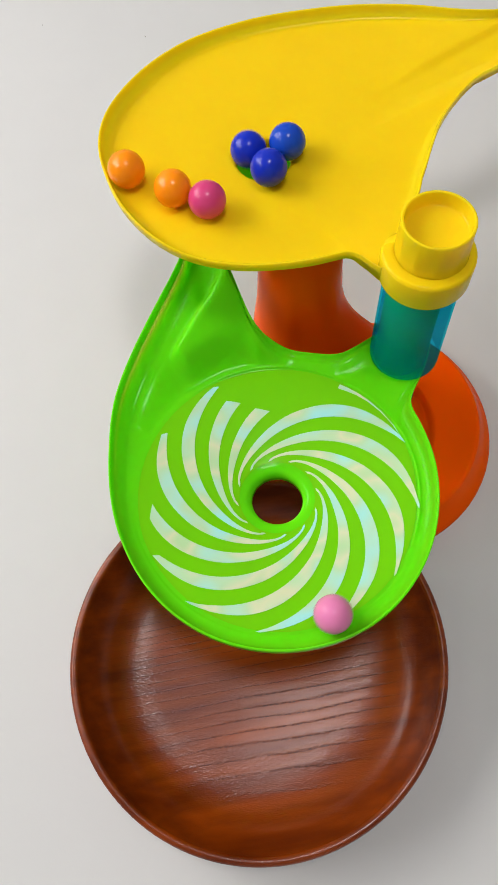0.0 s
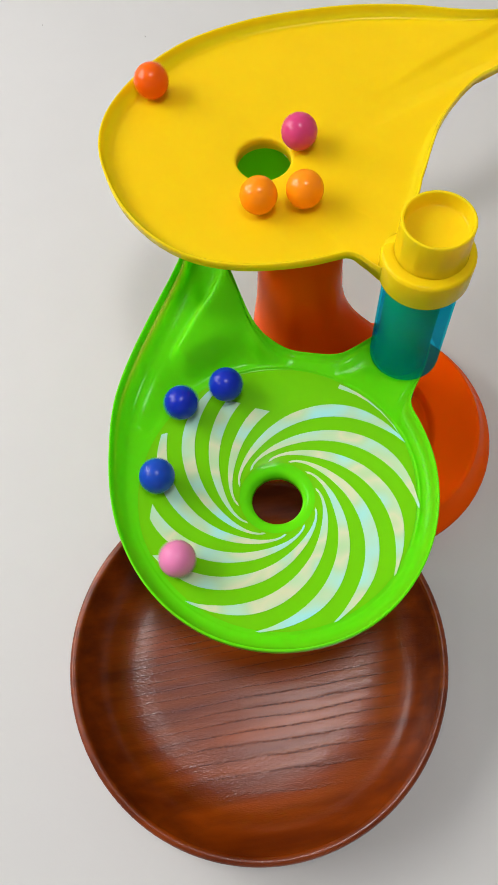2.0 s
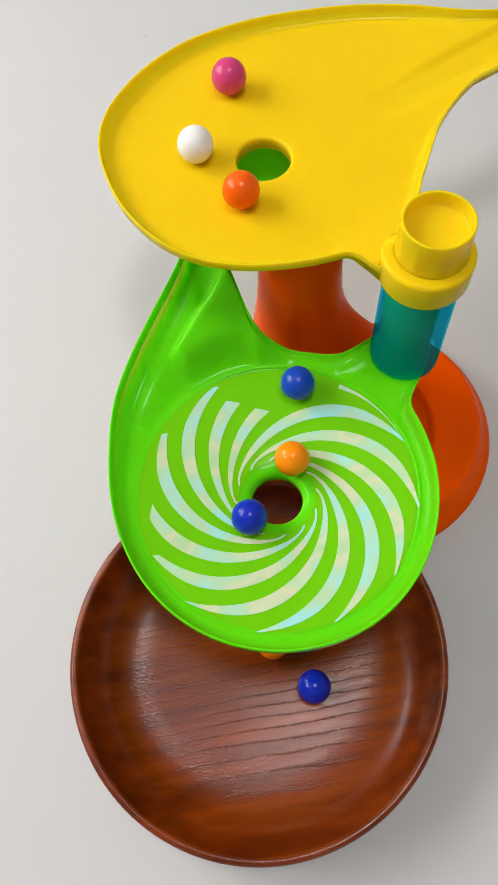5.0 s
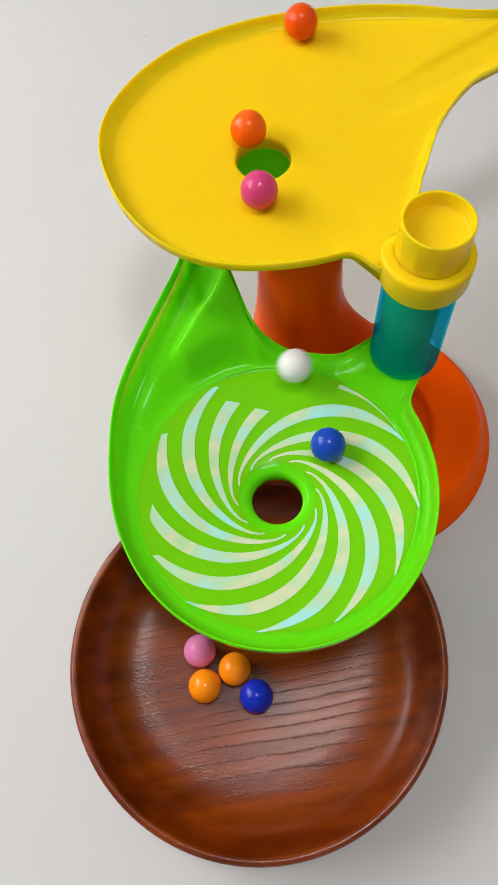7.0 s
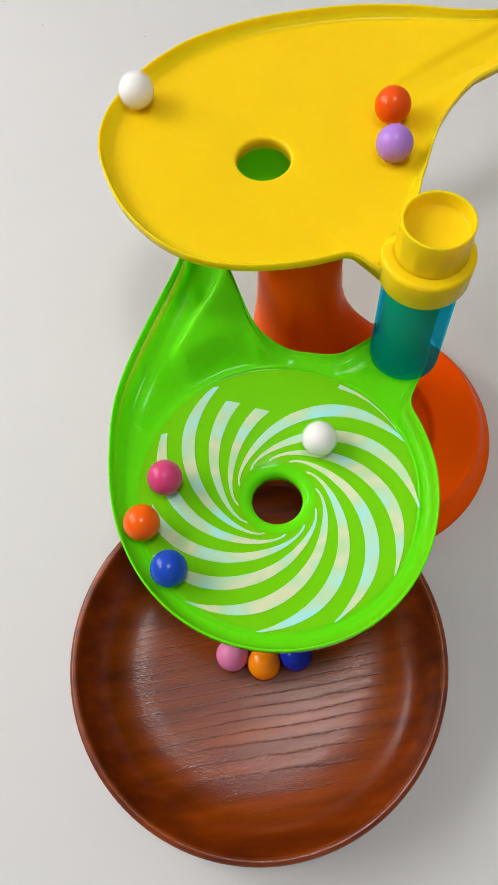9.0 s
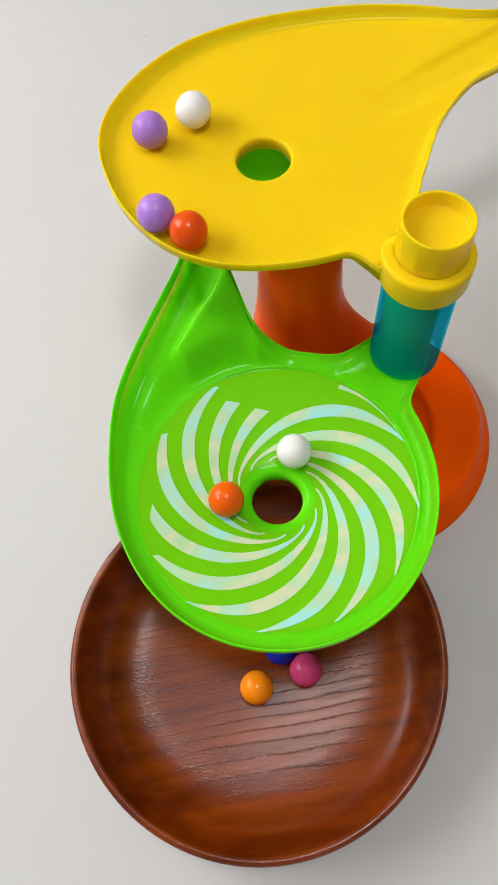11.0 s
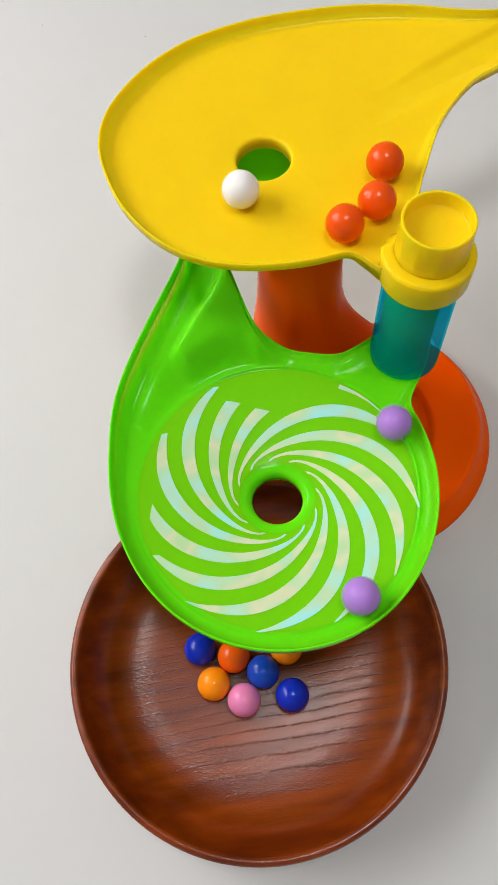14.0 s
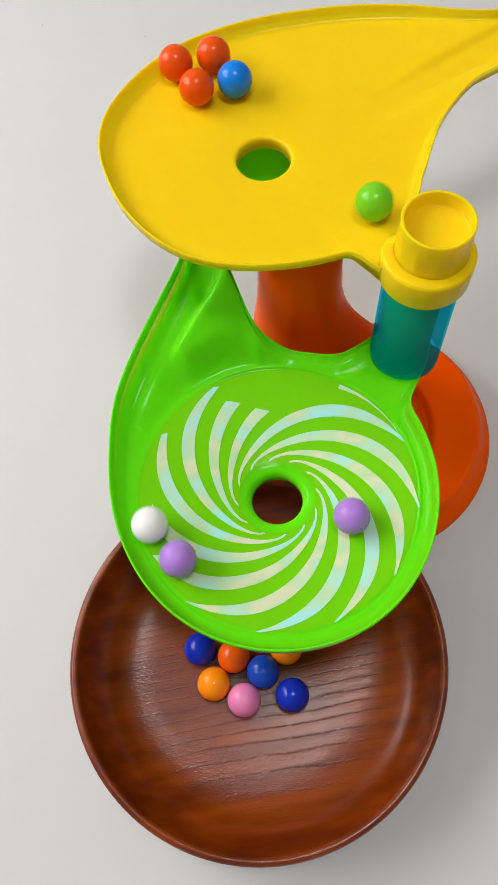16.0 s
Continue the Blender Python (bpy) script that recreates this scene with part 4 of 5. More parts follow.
    walk(ball("lavender"), path([(0, 393.4, 613.9, 279), (9.75, 393.4, 613.9, 279), (10, 254.3, 546.4, 273.1), (10.1, 160, 555, 271.2), (10.2, 60, 575, 270.3), (10.3, 22.4, 572.6, 272), (10.4, -11.9, 559.6, 273.1), (10.5, -40.1, 537.8, 272.1), (10.6, -60, 509.4, 270.3), (10.7, -70.5, 477.4, 270.3), (10.8, -72.6, 442.1, 272.4), (10.9, -72.2, 414, 274.3), (11, -47.1, 390.1, 272.7), (11.1, -22.4, 369.9, 270.2), (11.2, 4.1, 359, 270.2), (11.3, 31.7, 356.5, 270.1), (11.4, 62.8, 357.9, 270.1), (11.5, 86.8, 382.1, 269.8), (11.6, 103.8, 416.6, 269.6), (11.7, 104.7, 453.7, 269.5), (11.8, 93.1, 492.2, 269.6), (11.9, 68.5, 524.3, 269.8), (12, 40.8, 544.7, 270), (12.1, 13.5, 546.7, 270.1), (12.2, -10.1, 532.2, 270), (12.3, -21.7, 503.7, 269.7), (12.4, -24.6, 467.5, 269.5), (12.5, -16.5, 428.7, 269.3), (12.6, 0.8, 393.2, 269.5), (12.7, 24.6, 366.1, 269.8), (12.8, 44.5, 354.5, 270.1), (12.9, 54.6, 360.7, 269.9), (13, 57.7, 383.1, 269.5), (13.1, 53.6, 411.6, 269.1), (13.2, 43.1, 457.5, 243), (13.3, 16, 437, 215), (13.4, -15.3, 387.2, 214), (13.5, -68.1, 335.5, 176.8), (13.6, -91.5, 223.7, 158.8), (13.7, -43.4, 126.2, 158.5), (13.8, 46.8, 113.8, 157.7), (13.9, 111.6, 168.9, 157.6), (14, 115.1, 254.8, 157.9), (14.1, 51.5, 311.9, 161.9), (14.2, -37.3, 305.2, 157.7), (14.3, -96.9, 246, 162.2), (14.4, -72.1, 173, 155.8), (14.5, -30.4, 119, 158.3), (14.6, 30.1, 111, 157.3), (14.7, 81, 131.2, 157.6), (14.8, 108.9, 171.5, 156.3), (14.9, 110.4, 223.8, 155), (15, 84.4, 273.3, 154.2), (15.1, 38, 308.5, 156.1), (15.2, -16, 313.4, 156.9), (15.3, -65.2, 279.9, 157.4), (15.4, -94.8, 227.8, 159.1), (15.5, -72.9, 176.2, 155.7), (15.6, -36.5, 132.6, 155.7), (15.7, 3.8, 109.2, 158.2), (15.8, 42.1, 114.7, 156.6), (15.9, 65, 142.7, 153.8), (16, 70.7, 185.5, 149.7)]))
    walk(ball("magenta"), path([(0, -9.1, 399.9, 269.5), (0.1, 9.6, 364, 269.9), (0.2, 42.9, 354.8, 270.1), (0.3, 74.1, 366.7, 269.9), (0.4, 97.2, 397.5, 269.7), (0.5, 105.8, 433.9, 269.5), (0.6, 99.6, 476.3, 269.5), (0.7, 79.6, 512.2, 269.7), (0.8, 53.5, 537.3, 269.9), (0.9, 24.5, 544.8, 270), (1, -1.2, 533.6, 270), (1.1, -17.5, 508, 269.8), (1.2, -21.9, 472, 269.5), (1.3, -16.3, 431.5, 269.3), (1.4, -0.6, 395.6, 269.5), (1.5, 20.5, 366.8, 269.8), (1.6, 43.1, 356.8, 270), (1.7, 63.5, 362, 270), (1.8, 73.3, 384, 269.6), (1.9, 74.8, 417.1, 269.2), (2, 66.6, 456.5, 269), (2.1, 36.6, 487.2, 269.1), (2.2, 3.9, 502.3, 269.4), (2.3, -21.2, 506.1, 269.8), (2.4, -36.4, 496, 269.9), (2.5, -35.1, 475.9, 269.7), (2.6, -23.7, 448.7, 269.4), (2.7, -1.8, 420.3, 269.2), (2.8, 24.9, 398.4, 269.2), (2.9, 53.2, 382.9, 269.5), (3, 77.8, 379.9, 269.7), (3.1, 95.5, 398.6, 269.7), (3.2, 109.6, 441, 269.6), (3.3, 106.3, 484.8, 269.7), (3.4, 85, 524, 269.9), (3.5, 47.2, 548.2, 270), (3.6, 0.8, 551.4, 270.2), (3.7, -37.8, 531.4, 270.3), (3.8, -59.6, 499.4, 270.3), (3.9, -63.5, 454.3, 270.2), (4, -48.9, 409.9, 270.1), (4.1, -21, 370.5, 270.2), (4.2, 18.6, 356.4, 270.1), (4.3, 59.7, 359, 270), (4.4, 94.7, 378.8, 269.9), (4.5, 117.3, 411.2, 269.9), (4.6, 123.3, 449.3, 269.8), (4.7, 112.5, 485.5, 269.8), (4.8, 87.6, 512.7, 269.8), (4.9, 54.1, 526.1, 269.7), (5, 19, 523.7, 269.7), (5.1, -10.9, 506.7, 269.7), (5.2, -29.9, 479, 269.6), (5.3, -34.8, 446.7, 269.6), (5.4, -25.5, 416.3, 269.6), (5.5, -4.4, 393.6, 269.5), (5.6, 23.6, 382.6, 269.5), (5.7, 52.8, 384.8, 269.5), (5.8, 77.4, 399.1, 269.4), (5.9, 92.9, 422, 269.4), (6, 96.7, 448.5, 269.4), (6.1, 88.8, 473.2, 269.3), (6.2, 71.6, 491.4, 269.3), (6.3, 48.9, 500, 269.3), (6.4, 30.9, 518, 269.6), (6.5, 14.9, 520.2, 269.7), (6.6, 4.5, 509.6, 269.6), (6.7, -0.8, 490.7, 269.3), (6.8, 3.5, 458.8, 269), (6.9, 12.8, 429.4, 269), (7, 29.6, 403.4, 269.2), (7.1, 46.6, 384, 269.5), (7.2, 58.8, 375.6, 269.6), (7.3, 65.9, 378.7, 269.6), (7.4, 66.4, 393.9, 269.4), (7.5, 59, 417, 269.1), (7.6, 44.9, 456.6, 246), (7.7, 16, 437, 215), (7.8, -23.1, 383.2, 212), (7.9, -75.4, 322.5, 170.3), (8, -89.8, 201.4, 158.6), (8.1, -24.6, 117.5, 158), (8.2, 48.4, 113.6, 158), (8.3, 89.8, 142.3, 156.5), (8.4, 106.8, 186.6, 155), (8.5, 95.6, 233.1, 152.9), (8.6, 64.5, 271.4, 151.8), (8.7, 19.2, 293.8, 152.6), (8.8, -20.2, 292.3, 153.7), (8.9, -48, 269.2, 153.6), (9, -68.3, 233.4, 154), (9.1, -76, 197, 155.2), (9.2, -67.7, 161.9, 156), (9.3, -2.6, 127.1, 154.2), (9.4, 53.4, 146, 152.5), (9.5, 76.4, 209.5, 150.8), (9.6, 59.4, 249.8, 148.9), (9.7, 21.7, 260.2, 147), (9.8, -5.5, 241.2, 145.2), (9.9, -12.9, 216.4, 144.4), (10, -4.6, 194.2, 144.4), (10.1, 17.1, 212.9, 122), (10.2, 17.1, 208.9, 58), (10.5, -60, 50, 30.3), (10.6, -45.9, 57.8, 30.1), (10.7, -14, 67.6, 30), (10.8, 17.1, 86.6, 30), (10.9, 33.7, 98.3, 30), (11, 25, 94.5, 30), (11.1, -9.2, 105.1, 30), (11.2, -30.5, 106.5, 30), (11.3, -40.3, 105, 30), (11.4, -40.5, 103.1, 30), (11.5, -44.5, 94.7, 30), (11.6, -62.4, 100, 30), (11.7, -62.4, 100, 30), (11.8, -54.9, 95.3, 30), (11.9, -37.8, 108.6, 30), (12, -28.8, 124.7, 30), (12.1, -29.8, 134.9, 30), (12.2, -33.3, 161.7, 30.1), (12.3, -38.5, 188.5, 30.4), (12.4, -35, 190, 30.4), (16, -33.5, 190, 30.4)]))
    walk(ball("orange"), path([(0, -67, 438, 270.3), (0.1, -42.7, 392.8, 270.2), (0.2, -16, 372, 270.1), (0.3, 14.7, 365.4, 269.8), (0.4, 46.3, 369, 269.7), (0.5, 72.6, 388.8, 269.5), (0.6, 93.7, 407.1, 269.5), (0.7, 103.1, 432.8, 269.5), (0.8, 99.4, 464.2, 269.4), (0.9, 86, 493.5, 269.5), (1, 67.9, 509.5, 269.5), (1.1, 48, 507.6, 269.4), (1.2, 28.3, 493.5, 269.2), (1.3, 12.5, 478.9, 269.1), (1.4, 1.5, 456.7, 269.1), (1.5, -4.3, 436.5, 269.1), (1.6, -7.2, 416.5, 269.3), (1.7, -3.6, 400.4, 269.4), (1.8, 2.3, 390.8, 269.5), (1.9, 14, 391.2, 269.4), (2, 28.6, 398.6, 269.2), (2.1, 45, 410.8, 269.1), (2.2, 59, 426.6, 269), (2.3, 60.7, 452, 268.9), (2.4, 31.6, 446.7, 258), (2.5, 30.7, 463.9, 225), (2.6, 16, 437, 215), (2.7, -54.7, 352.3, 184), (2.8, -90.2, 248.4, 159.1), (2.9, -60.5, 139.8, 158.6), (3, 29.7, 109.4, 158.1), (3.1, 102.1, 154.4, 157.1), (3.2, 121, 234.8, 157.9), (3.3, 74.4, 301.1, 156.6), (3.4, -6.1, 318, 157.8), (3.5, -72.3, 287.3, 159.3), (3.6, -88.7, 244.3, 158.9), (3.7, -60.8, 194, 152.9), (3.8, -23.3, 150.5, 152.1), (3.9, 14.4, 140.8, 151.8), (4, 44.3, 151.2, 151.1), (4.1, 66, 167.9, 150.8), (4.2, 69.2, 197.5, 148.6), (4.3, 51.5, 243, 146.8), (4.4, 13, 248.4, 145), (4.5, -10, 227.8, 144.4), (4.6, -8.3, 198.9, 144.4), (4.7, 17.1, 212.9, 122), (4.8, 17.1, 208.9, 58), (5, 0, 120, 30), (5.1, -3.7, 116.3, 30), (5.2, -13, 107, 30), (5.3, -25, 95, 30), (5.4, -37, 83, 30), (5.5, -46.1, 74, 30), (5.6, -49.7, 77.1, 30), (5.7, -49.8, 80.4, 30), (5.8, -38.5, 95.3, 30), (5.9, -39.4, 103.5, 30), (6, -34.9, 105.7, 30), (6.1, -45.6, 118.3, 30), (6.2, -56.4, 130.9, 30), (6.3, -61.3, 136.6, 30.1), (6.4, -51.1, 154.2, 30.1), (6.5, -28.4, 195.9, 30.5), (6.6, -20, 213, 32), (6.7, -55.8, 130.1, 30), (6.8, -57.1, 116.6, 30), (6.9, -62.2, 101.8, 30), (7, -61.7, 91.1, 30), (7.1, -56.1, 82.4, 30), (7.2, -48.8, 77.9, 30), (7.3, -39.7, 76.9, 30), (7.4, -31.4, 81.4, 30), (7.5, -25, 84.6, 30), (7.6, -18.8, 88.6, 30), (7.7, -13.5, 98.1, 30), (7.8, -8.5, 103, 30), (7.9, -6.9, 104.9, 30), (8, -6.4, 103.8, 30), (8.1, -6.7, 103.8, 30), (8.2, -7.6, 103.9, 30), (8.3, -8.6, 104, 30), (8.4, -9.4, 104, 30), (8.5, -9.8, 104, 30), (9, -9.8, 104, 30), (9.1, -8, 104.6, 30), (9.2, -7.8, 104.8, 30), (9.3, -7.9, 104.7, 30), (9.4, -8, 104.3, 30), (9.5, -8.3, 103.6, 30), (9.6, -8.6, 102.8, 30), (9.7, -9, 101.8, 30), (9.8, -9.4, 100.7, 30), (9.9, -10, 99.4, 30), (10, -10.8, 98, 30), (10.1, -11.7, 96.6, 30), (10.2, -12.5, 95.1, 30), (10.3, -13.4, 93.6, 30), (10.4, -14.3, 92.1, 30), (10.5, -15.1, 90.6, 30), (10.6, -15.9, 89.2, 30), (10.7, -17.6, 95.3, 30), (10.8, -17.4, 86.7, 30), (10.9, -17.9, 85.7, 30), (11, -18.4, 84.9, 30), (11.1, -21.5, 79.9, 30), (11.2, -17.9, 81.5, 30), (11.3, -19.1, 83.7, 30), (11.4, -19.1, 83.7, 30), (11.5, -53.6, 44, 30.3), (11.6, -75.9, 25.8, 31.6), (11.7, -95.7, 31.4, 33.8), (11.8, -69.2, 63.8, 30.3), (11.9, -53.6, 67.5, 30.1), (12, -47.3, 65.4, 30.1), (12.1, -37.9, 71.1, 30), (12.2, -26.8, 84.6, 30), (12.3, -13.1, 101.8, 30), (12.4, -18.9, 102.5, 30), (12.5, -30.1, 95.7, 30), (12.6, -39.7, 91.7, 30), (12.7, -47.7, 88.9, 30), (12.8, -53.5, 89.5, 30), (12.9, -54, 92, 30), (16, -54, 92, 30)]))
    walk(ball("orange"), path([(0, -33.6, 414.4, 269.7), (0.1, -13.7, 380.2, 269.8), (0.2, 16.5, 367.3, 269.8), (0.3, 46.5, 371.1, 269.7), (0.4, 69, 389.1, 269.5), (0.5, 82.4, 418.6, 269.3), (0.6, 87.3, 442.6, 269.2), (0.7, 83.2, 474.4, 269.3), (0.8, 72.6, 500.8, 269.4), (0.9, 58.2, 515.9, 269.6), (1, 36.6, 519.8, 269.6), (1.1, 15.8, 512.9, 269.5), (1.2, -2.4, 493.4, 269.4), (1.3, -14.9, 471, 269.3), (1.4, -22.8, 437, 269.4), (1.5, -18.5, 407.8, 269.5), (1.6, -6.7, 383.5, 269.7), (1.7, 10, 368.2, 269.8), (1.8, 27.8, 365.6, 269.8), (1.9, 47.2, 375.3, 269.6), (2, 62.9, 399.1, 269.3), (2.1, 71.1, 426.9, 269.1), (2.2, 74, 459.2, 269.1), (2.3, 67.5, 489.4, 269.2), (2.4, 59.4, 510.7, 269.5), (2.5, 49.9, 520.7, 269.6), (2.6, 37.9, 514.3, 269.5), (2.7, 26.8, 496.2, 269.2), (2.8, 20.3, 468.1, 268.9), (2.9, 43.4, 440.9, 261.8), (3, 37.3, 462.8, 218), (3.1, 30, 446, 217), (3.2, 16, 437, 215), (3.3, -51.9, 357.7, 188.5), (3.4, -90.8, 272, 159.8), (3.5, -79.6, 170.6, 158.1), (3.6, -28, 116.1, 158.7), (3.7, 20, 108.9, 158), (3.8, 58.2, 122.7, 156.2), (3.9, 80.5, 154.5, 154), (4, 79.7, 198.4, 150.3), (4.1, 60.6, 245.2, 148.3), (4.2, 27.2, 283, 151.1), (4.3, -18.3, 267.9, 150.1), (4.4, -39.7, 229.1, 149.3), (4.5, -30, 189.7, 148.4), (4.6, 0.8, 169.4, 147.5), (4.7, 33.6, 175, 146.6), (4.8, 51.5, 198.7, 145.7), (4.9, 48.5, 224.4, 144.9), (5, 32.5, 240.6, 144.4), (5.1, 11.2, 244.3, 144.4), (5.2, -7, 232.8, 144.4), (5.3, -12.8, 212, 144.4), (5.4, -3, 192.7, 144.4), (5.5, 17.1, 212.9, 122), (5.6, 17.1, 208.9, 58), (5.8, -23.9, 71.5, 30), (5.9, -13.6, 93.3, 30), (6, 9.6, 117, 30), (6.1, 20, 130, 30), (6.2, 10, 160, 30.1), (6.3, 0, 190, 30.4), (6.4, -3, 182.4, 30.3), (6.5, -10.3, 164.4, 30.1), (6.6, -18.9, 142.8, 30), (6.7, -26.2, 124.7, 30), (6.8, -29.1, 117.2, 30), (6.9, -32.1, 107.9, 30), (7, -35.1, 102, 30), (7.1, -31, 100.1, 30), (7.2, -26.9, 101.5, 30), (7.3, -22.8, 103, 30), (7.4, -18.5, 106.3, 30), (7.5, -11.7, 109.2, 30), (7.6, -5.8, 113.4, 30), (7.7, -3, 148.7, 30), (7.8, 0, 185, 30.3), (7.9, 0.1, 185, 30.3), (8, 0.3, 184.9, 30.3), (8.1, 0.7, 184.7, 30.3), (8.2, 1.1, 184.4, 30.3), (8.3, 1.8, 184.1, 30.3), (8.4, 2.5, 183.8, 30.3), (8.5, 3.3, 183.4, 30.3), (8.6, 4.2, 182.9, 30.3), (8.7, 5.2, 182.4, 30.3), (8.8, 6.3, 181.9, 30.3), (8.9, 7.4, 181.3, 30.3), (9, 8.6, 180.7, 30.3), (9.1, 9.8, 180.1, 30.3), (9.2, 11.1, 179.5, 30.3), (9.3, 12.4, 178.8, 30.3), (9.4, 13.7, 178.2, 30.3), (9.5, 15, 177.5, 30.3), (9.6, 16.3, 176.8, 30.3), (9.7, 17.6, 176.2, 30.3), (9.8, 18.9, 175.5, 30.3), (9.9, 20.2, 174.9, 30.3), (10, 21.4, 174.3, 30.3), (10.1, 22.6, 173.7, 30.3), (10.2, 23.7, 173.1, 30.3), (10.3, 24.8, 172.6, 30.3), (10.4, 25.8, 172.1, 30.3), (10.5, 26.7, 171.6, 30.3), (10.6, 27.5, 171.2, 30.3), (10.7, 28.2, 170.9, 30.3), (10.8, 28.9, 170.6, 30.3), (10.9, 29.3, 170.3, 30.3), (11, 29.7, 170.1, 30.3), (11.1, 29.9, 170, 30.3), (11.2, 30, 170, 30.3), (11.3, 31.3, 157, 30.2), (11.4, 33.7, 133, 30), (11.5, 35, 120, 30), (11.6, 51.8, 115.3, 30.2), (11.7, 68.9, 111.3, 30.4), (11.8, 61.2, 112.2, 30.3), (11.9, 52.1, 117.2, 30.2), (12, 43.5, 147.6, 30.2), (12.1, 35, 178, 30.4), (12.2, 32, 177.4, 30.4), (12.3, 25.8, 180.1, 30.4), (12.4, 16.2, 174.1, 30.3), (12.5, 9, 172.6, 30.2), (12.6, 6, 172, 30.2), (12.7, 8.9, 142.2, 30), (12.8, 11.7, 113.2, 30), (12.9, 10.6, 114.2, 30), (16, 10.6, 114.2, 30)]))
    walk(ball("pink"), path([(0, 44.6, 112, 158.2), (0.1, 87.5, 139.1, 156.6), (0.2, 107.8, 182.8, 155.4), (0.3, 101.9, 235.2, 153.9), (0.4, 71.5, 281.9, 153.8), (0.5, 23.1, 311, 157.9), (0.6, -28, 306.7, 156.4), (0.7, -73.2, 268.7, 157.5), (0.8, -93.6, 214.5, 159), (0.9, -65.8, 167, 155.3), (1, -26.3, 129.7, 155.3), (1.1, 16.6, 107.6, 158.4), (1.2, 79.1, 129.8, 157.7), (1.3, 116.2, 175.3, 158.2), (1.4, 120.1, 229.5, 157), (1.5, 94.2, 281.2, 156.3), (1.6, 46, 312.6, 162), (1.7, -15.8, 315.1, 157.7), (1.8, -68.8, 277.9, 158.2), (1.9, -91.5, 221.8, 158.8), (2, -63.1, 166.9, 155), (2.1, -25.8, 122.9, 156.3), (2.2, 18.2, 107.4, 158.5), (2.3, 54.7, 121.4, 156.1), (2.4, 76.6, 151.6, 153.9), (2.5, 77.2, 196, 150), (2.6, 56.8, 244, 147.7), (2.7, 25.6, 285.2, 151.4), (2.8, -14.8, 307.5, 155.7), (2.9, -44.2, 292.3, 155.8), (3, -61.5, 255.7, 154.1), (3.1, -68.3, 237.9, 154.1), (3.2, -64.4, 218.6, 153), (3.3, -48.7, 195, 151), (3.4, -28.9, 184.1, 148.7), (3.5, -8.8, 181.7, 146.4), (3.6, 11.8, 189.9, 143.5), (3.7, 25.2, 211.3, 137), (3.8, 17.1, 208.9, 58), (3.9, -60.6, 75.5, 30.1), (4, -81.9, -0.8, 47.2), (4.1, -48.8, 17.7, 31.1), (4.2, -2.3, 78.1, 30), (4.3, -0, 89.7, 30), (4.4, 5.5, 117.5, 30), (4.5, 12.1, 150.6, 30), (4.6, 17.7, 178.4, 30.3), (4.7, 20, 190, 30.5), (4.8, 16.3, 187, 30.4), (4.9, 7, 179.6, 30.3), (5, -5, 170, 30.2), (5.1, -17, 160.4, 30), (5.2, -26.3, 153, 30), (5.3, -30, 150, 30), (5.4, -31.3, 151.3, 30), (5.5, -37.9, 152.7, 30), (5.6, -40.1, 154.6, 30), (5.7, -36.9, 160.6, 30.1), (5.8, -37.5, 165, 30.1), (5.9, -39.7, 169.4, 30.2), (6, -41.8, 173.5, 30.3), (6.1, -43.4, 176.9, 30.3), (6.2, -44.6, 179.2, 30.3), (6.3, -45, 180, 30.3), (6.4, -44.2, 181.4, 30.4), (6.5, -46.6, 174.5, 30.3), (6.6, -43.7, 174.8, 30.3), (6.7, -43.2, 172.8, 30.3), (6.8, -43, 172, 30.2), (6.9, -53.3, 146.3, 30.1), (7, -63.6, 120.6, 30), (7.1, -71.6, 106.7, 30.1), (7.2, -72.4, 97.3, 30.1), (7.3, -62.8, 94.4, 30), (7.4, -56.7, 97.4, 30), (7.5, -48.2, 100.8, 30), (7.6, -40.1, 106.9, 30), (7.7, -37.6, 112.4, 30), (7.8, -34.2, 114.1, 30), (7.9, -33.3, 115.7, 30), (8, -32.9, 113.6, 30), (8.1, -33.2, 113.7, 30), (8.2, -33.9, 113.8, 30), (8.3, -34.8, 113.9, 30), (8.4, -35.6, 114, 30), (8.5, -35.9, 114, 30), (9, -35.9, 114, 30), (9.2, -35.5, 114, 30), (9.3, -35.2, 119.6, 30), (9.4, -34.7, 132, 30), (9.5, -34.2, 144.4, 30), (9.6, -34, 150, 30), (9.7, -33.9, 150.2, 30), (9.8, -33.5, 151, 30), (9.9, -32.8, 152.1, 30), (10, -32, 153.5, 30), (10.1, -30.9, 154.8, 30), (10.2, -29.5, 156.1, 30), (10.3, -27.9, 157.7, 30), (10.4, -26.2, 159.7, 30), (10.5, -24.5, 161.9, 30.1), (10.6, -23, 164.2, 30.1), (10.7, -21.7, 166.6, 30.1), (10.8, -20.7, 168.9, 30.1), (10.9, -19.9, 170.9, 30.2), (11, -19.3, 172.5, 30.2), (11.1, -18.9, 173.8, 30.2), (11.2, -18.7, 174.6, 30.2), (11.3, -20, 175, 30.2), (11.4, -19.8, 147.4, 30), (11.5, -19.5, 119.7, 30), (11.6, -48.7, 38.4, 30.3), (11.7, -37.3, 3, 32.8), (11.8, -17.9, 12.6, 31), (11.9, 6.3, 41, 30.3), (12, 27.8, 66.7, 30.1), (12.1, 30.5, 84.7, 30), (12.2, 29.4, 96.9, 30), (12.3, 16.8, 90.8, 30), (12.4, 4.3, 84.7, 30), (12.5, -4.8, 79.5, 30), (12.6, -14, 77.6, 30), (12.7, -22, 74.8, 30), (12.8, -26, 73.4, 30), (12.9, -29.9, 76, 30), (16, -29.9, 76, 30)]))
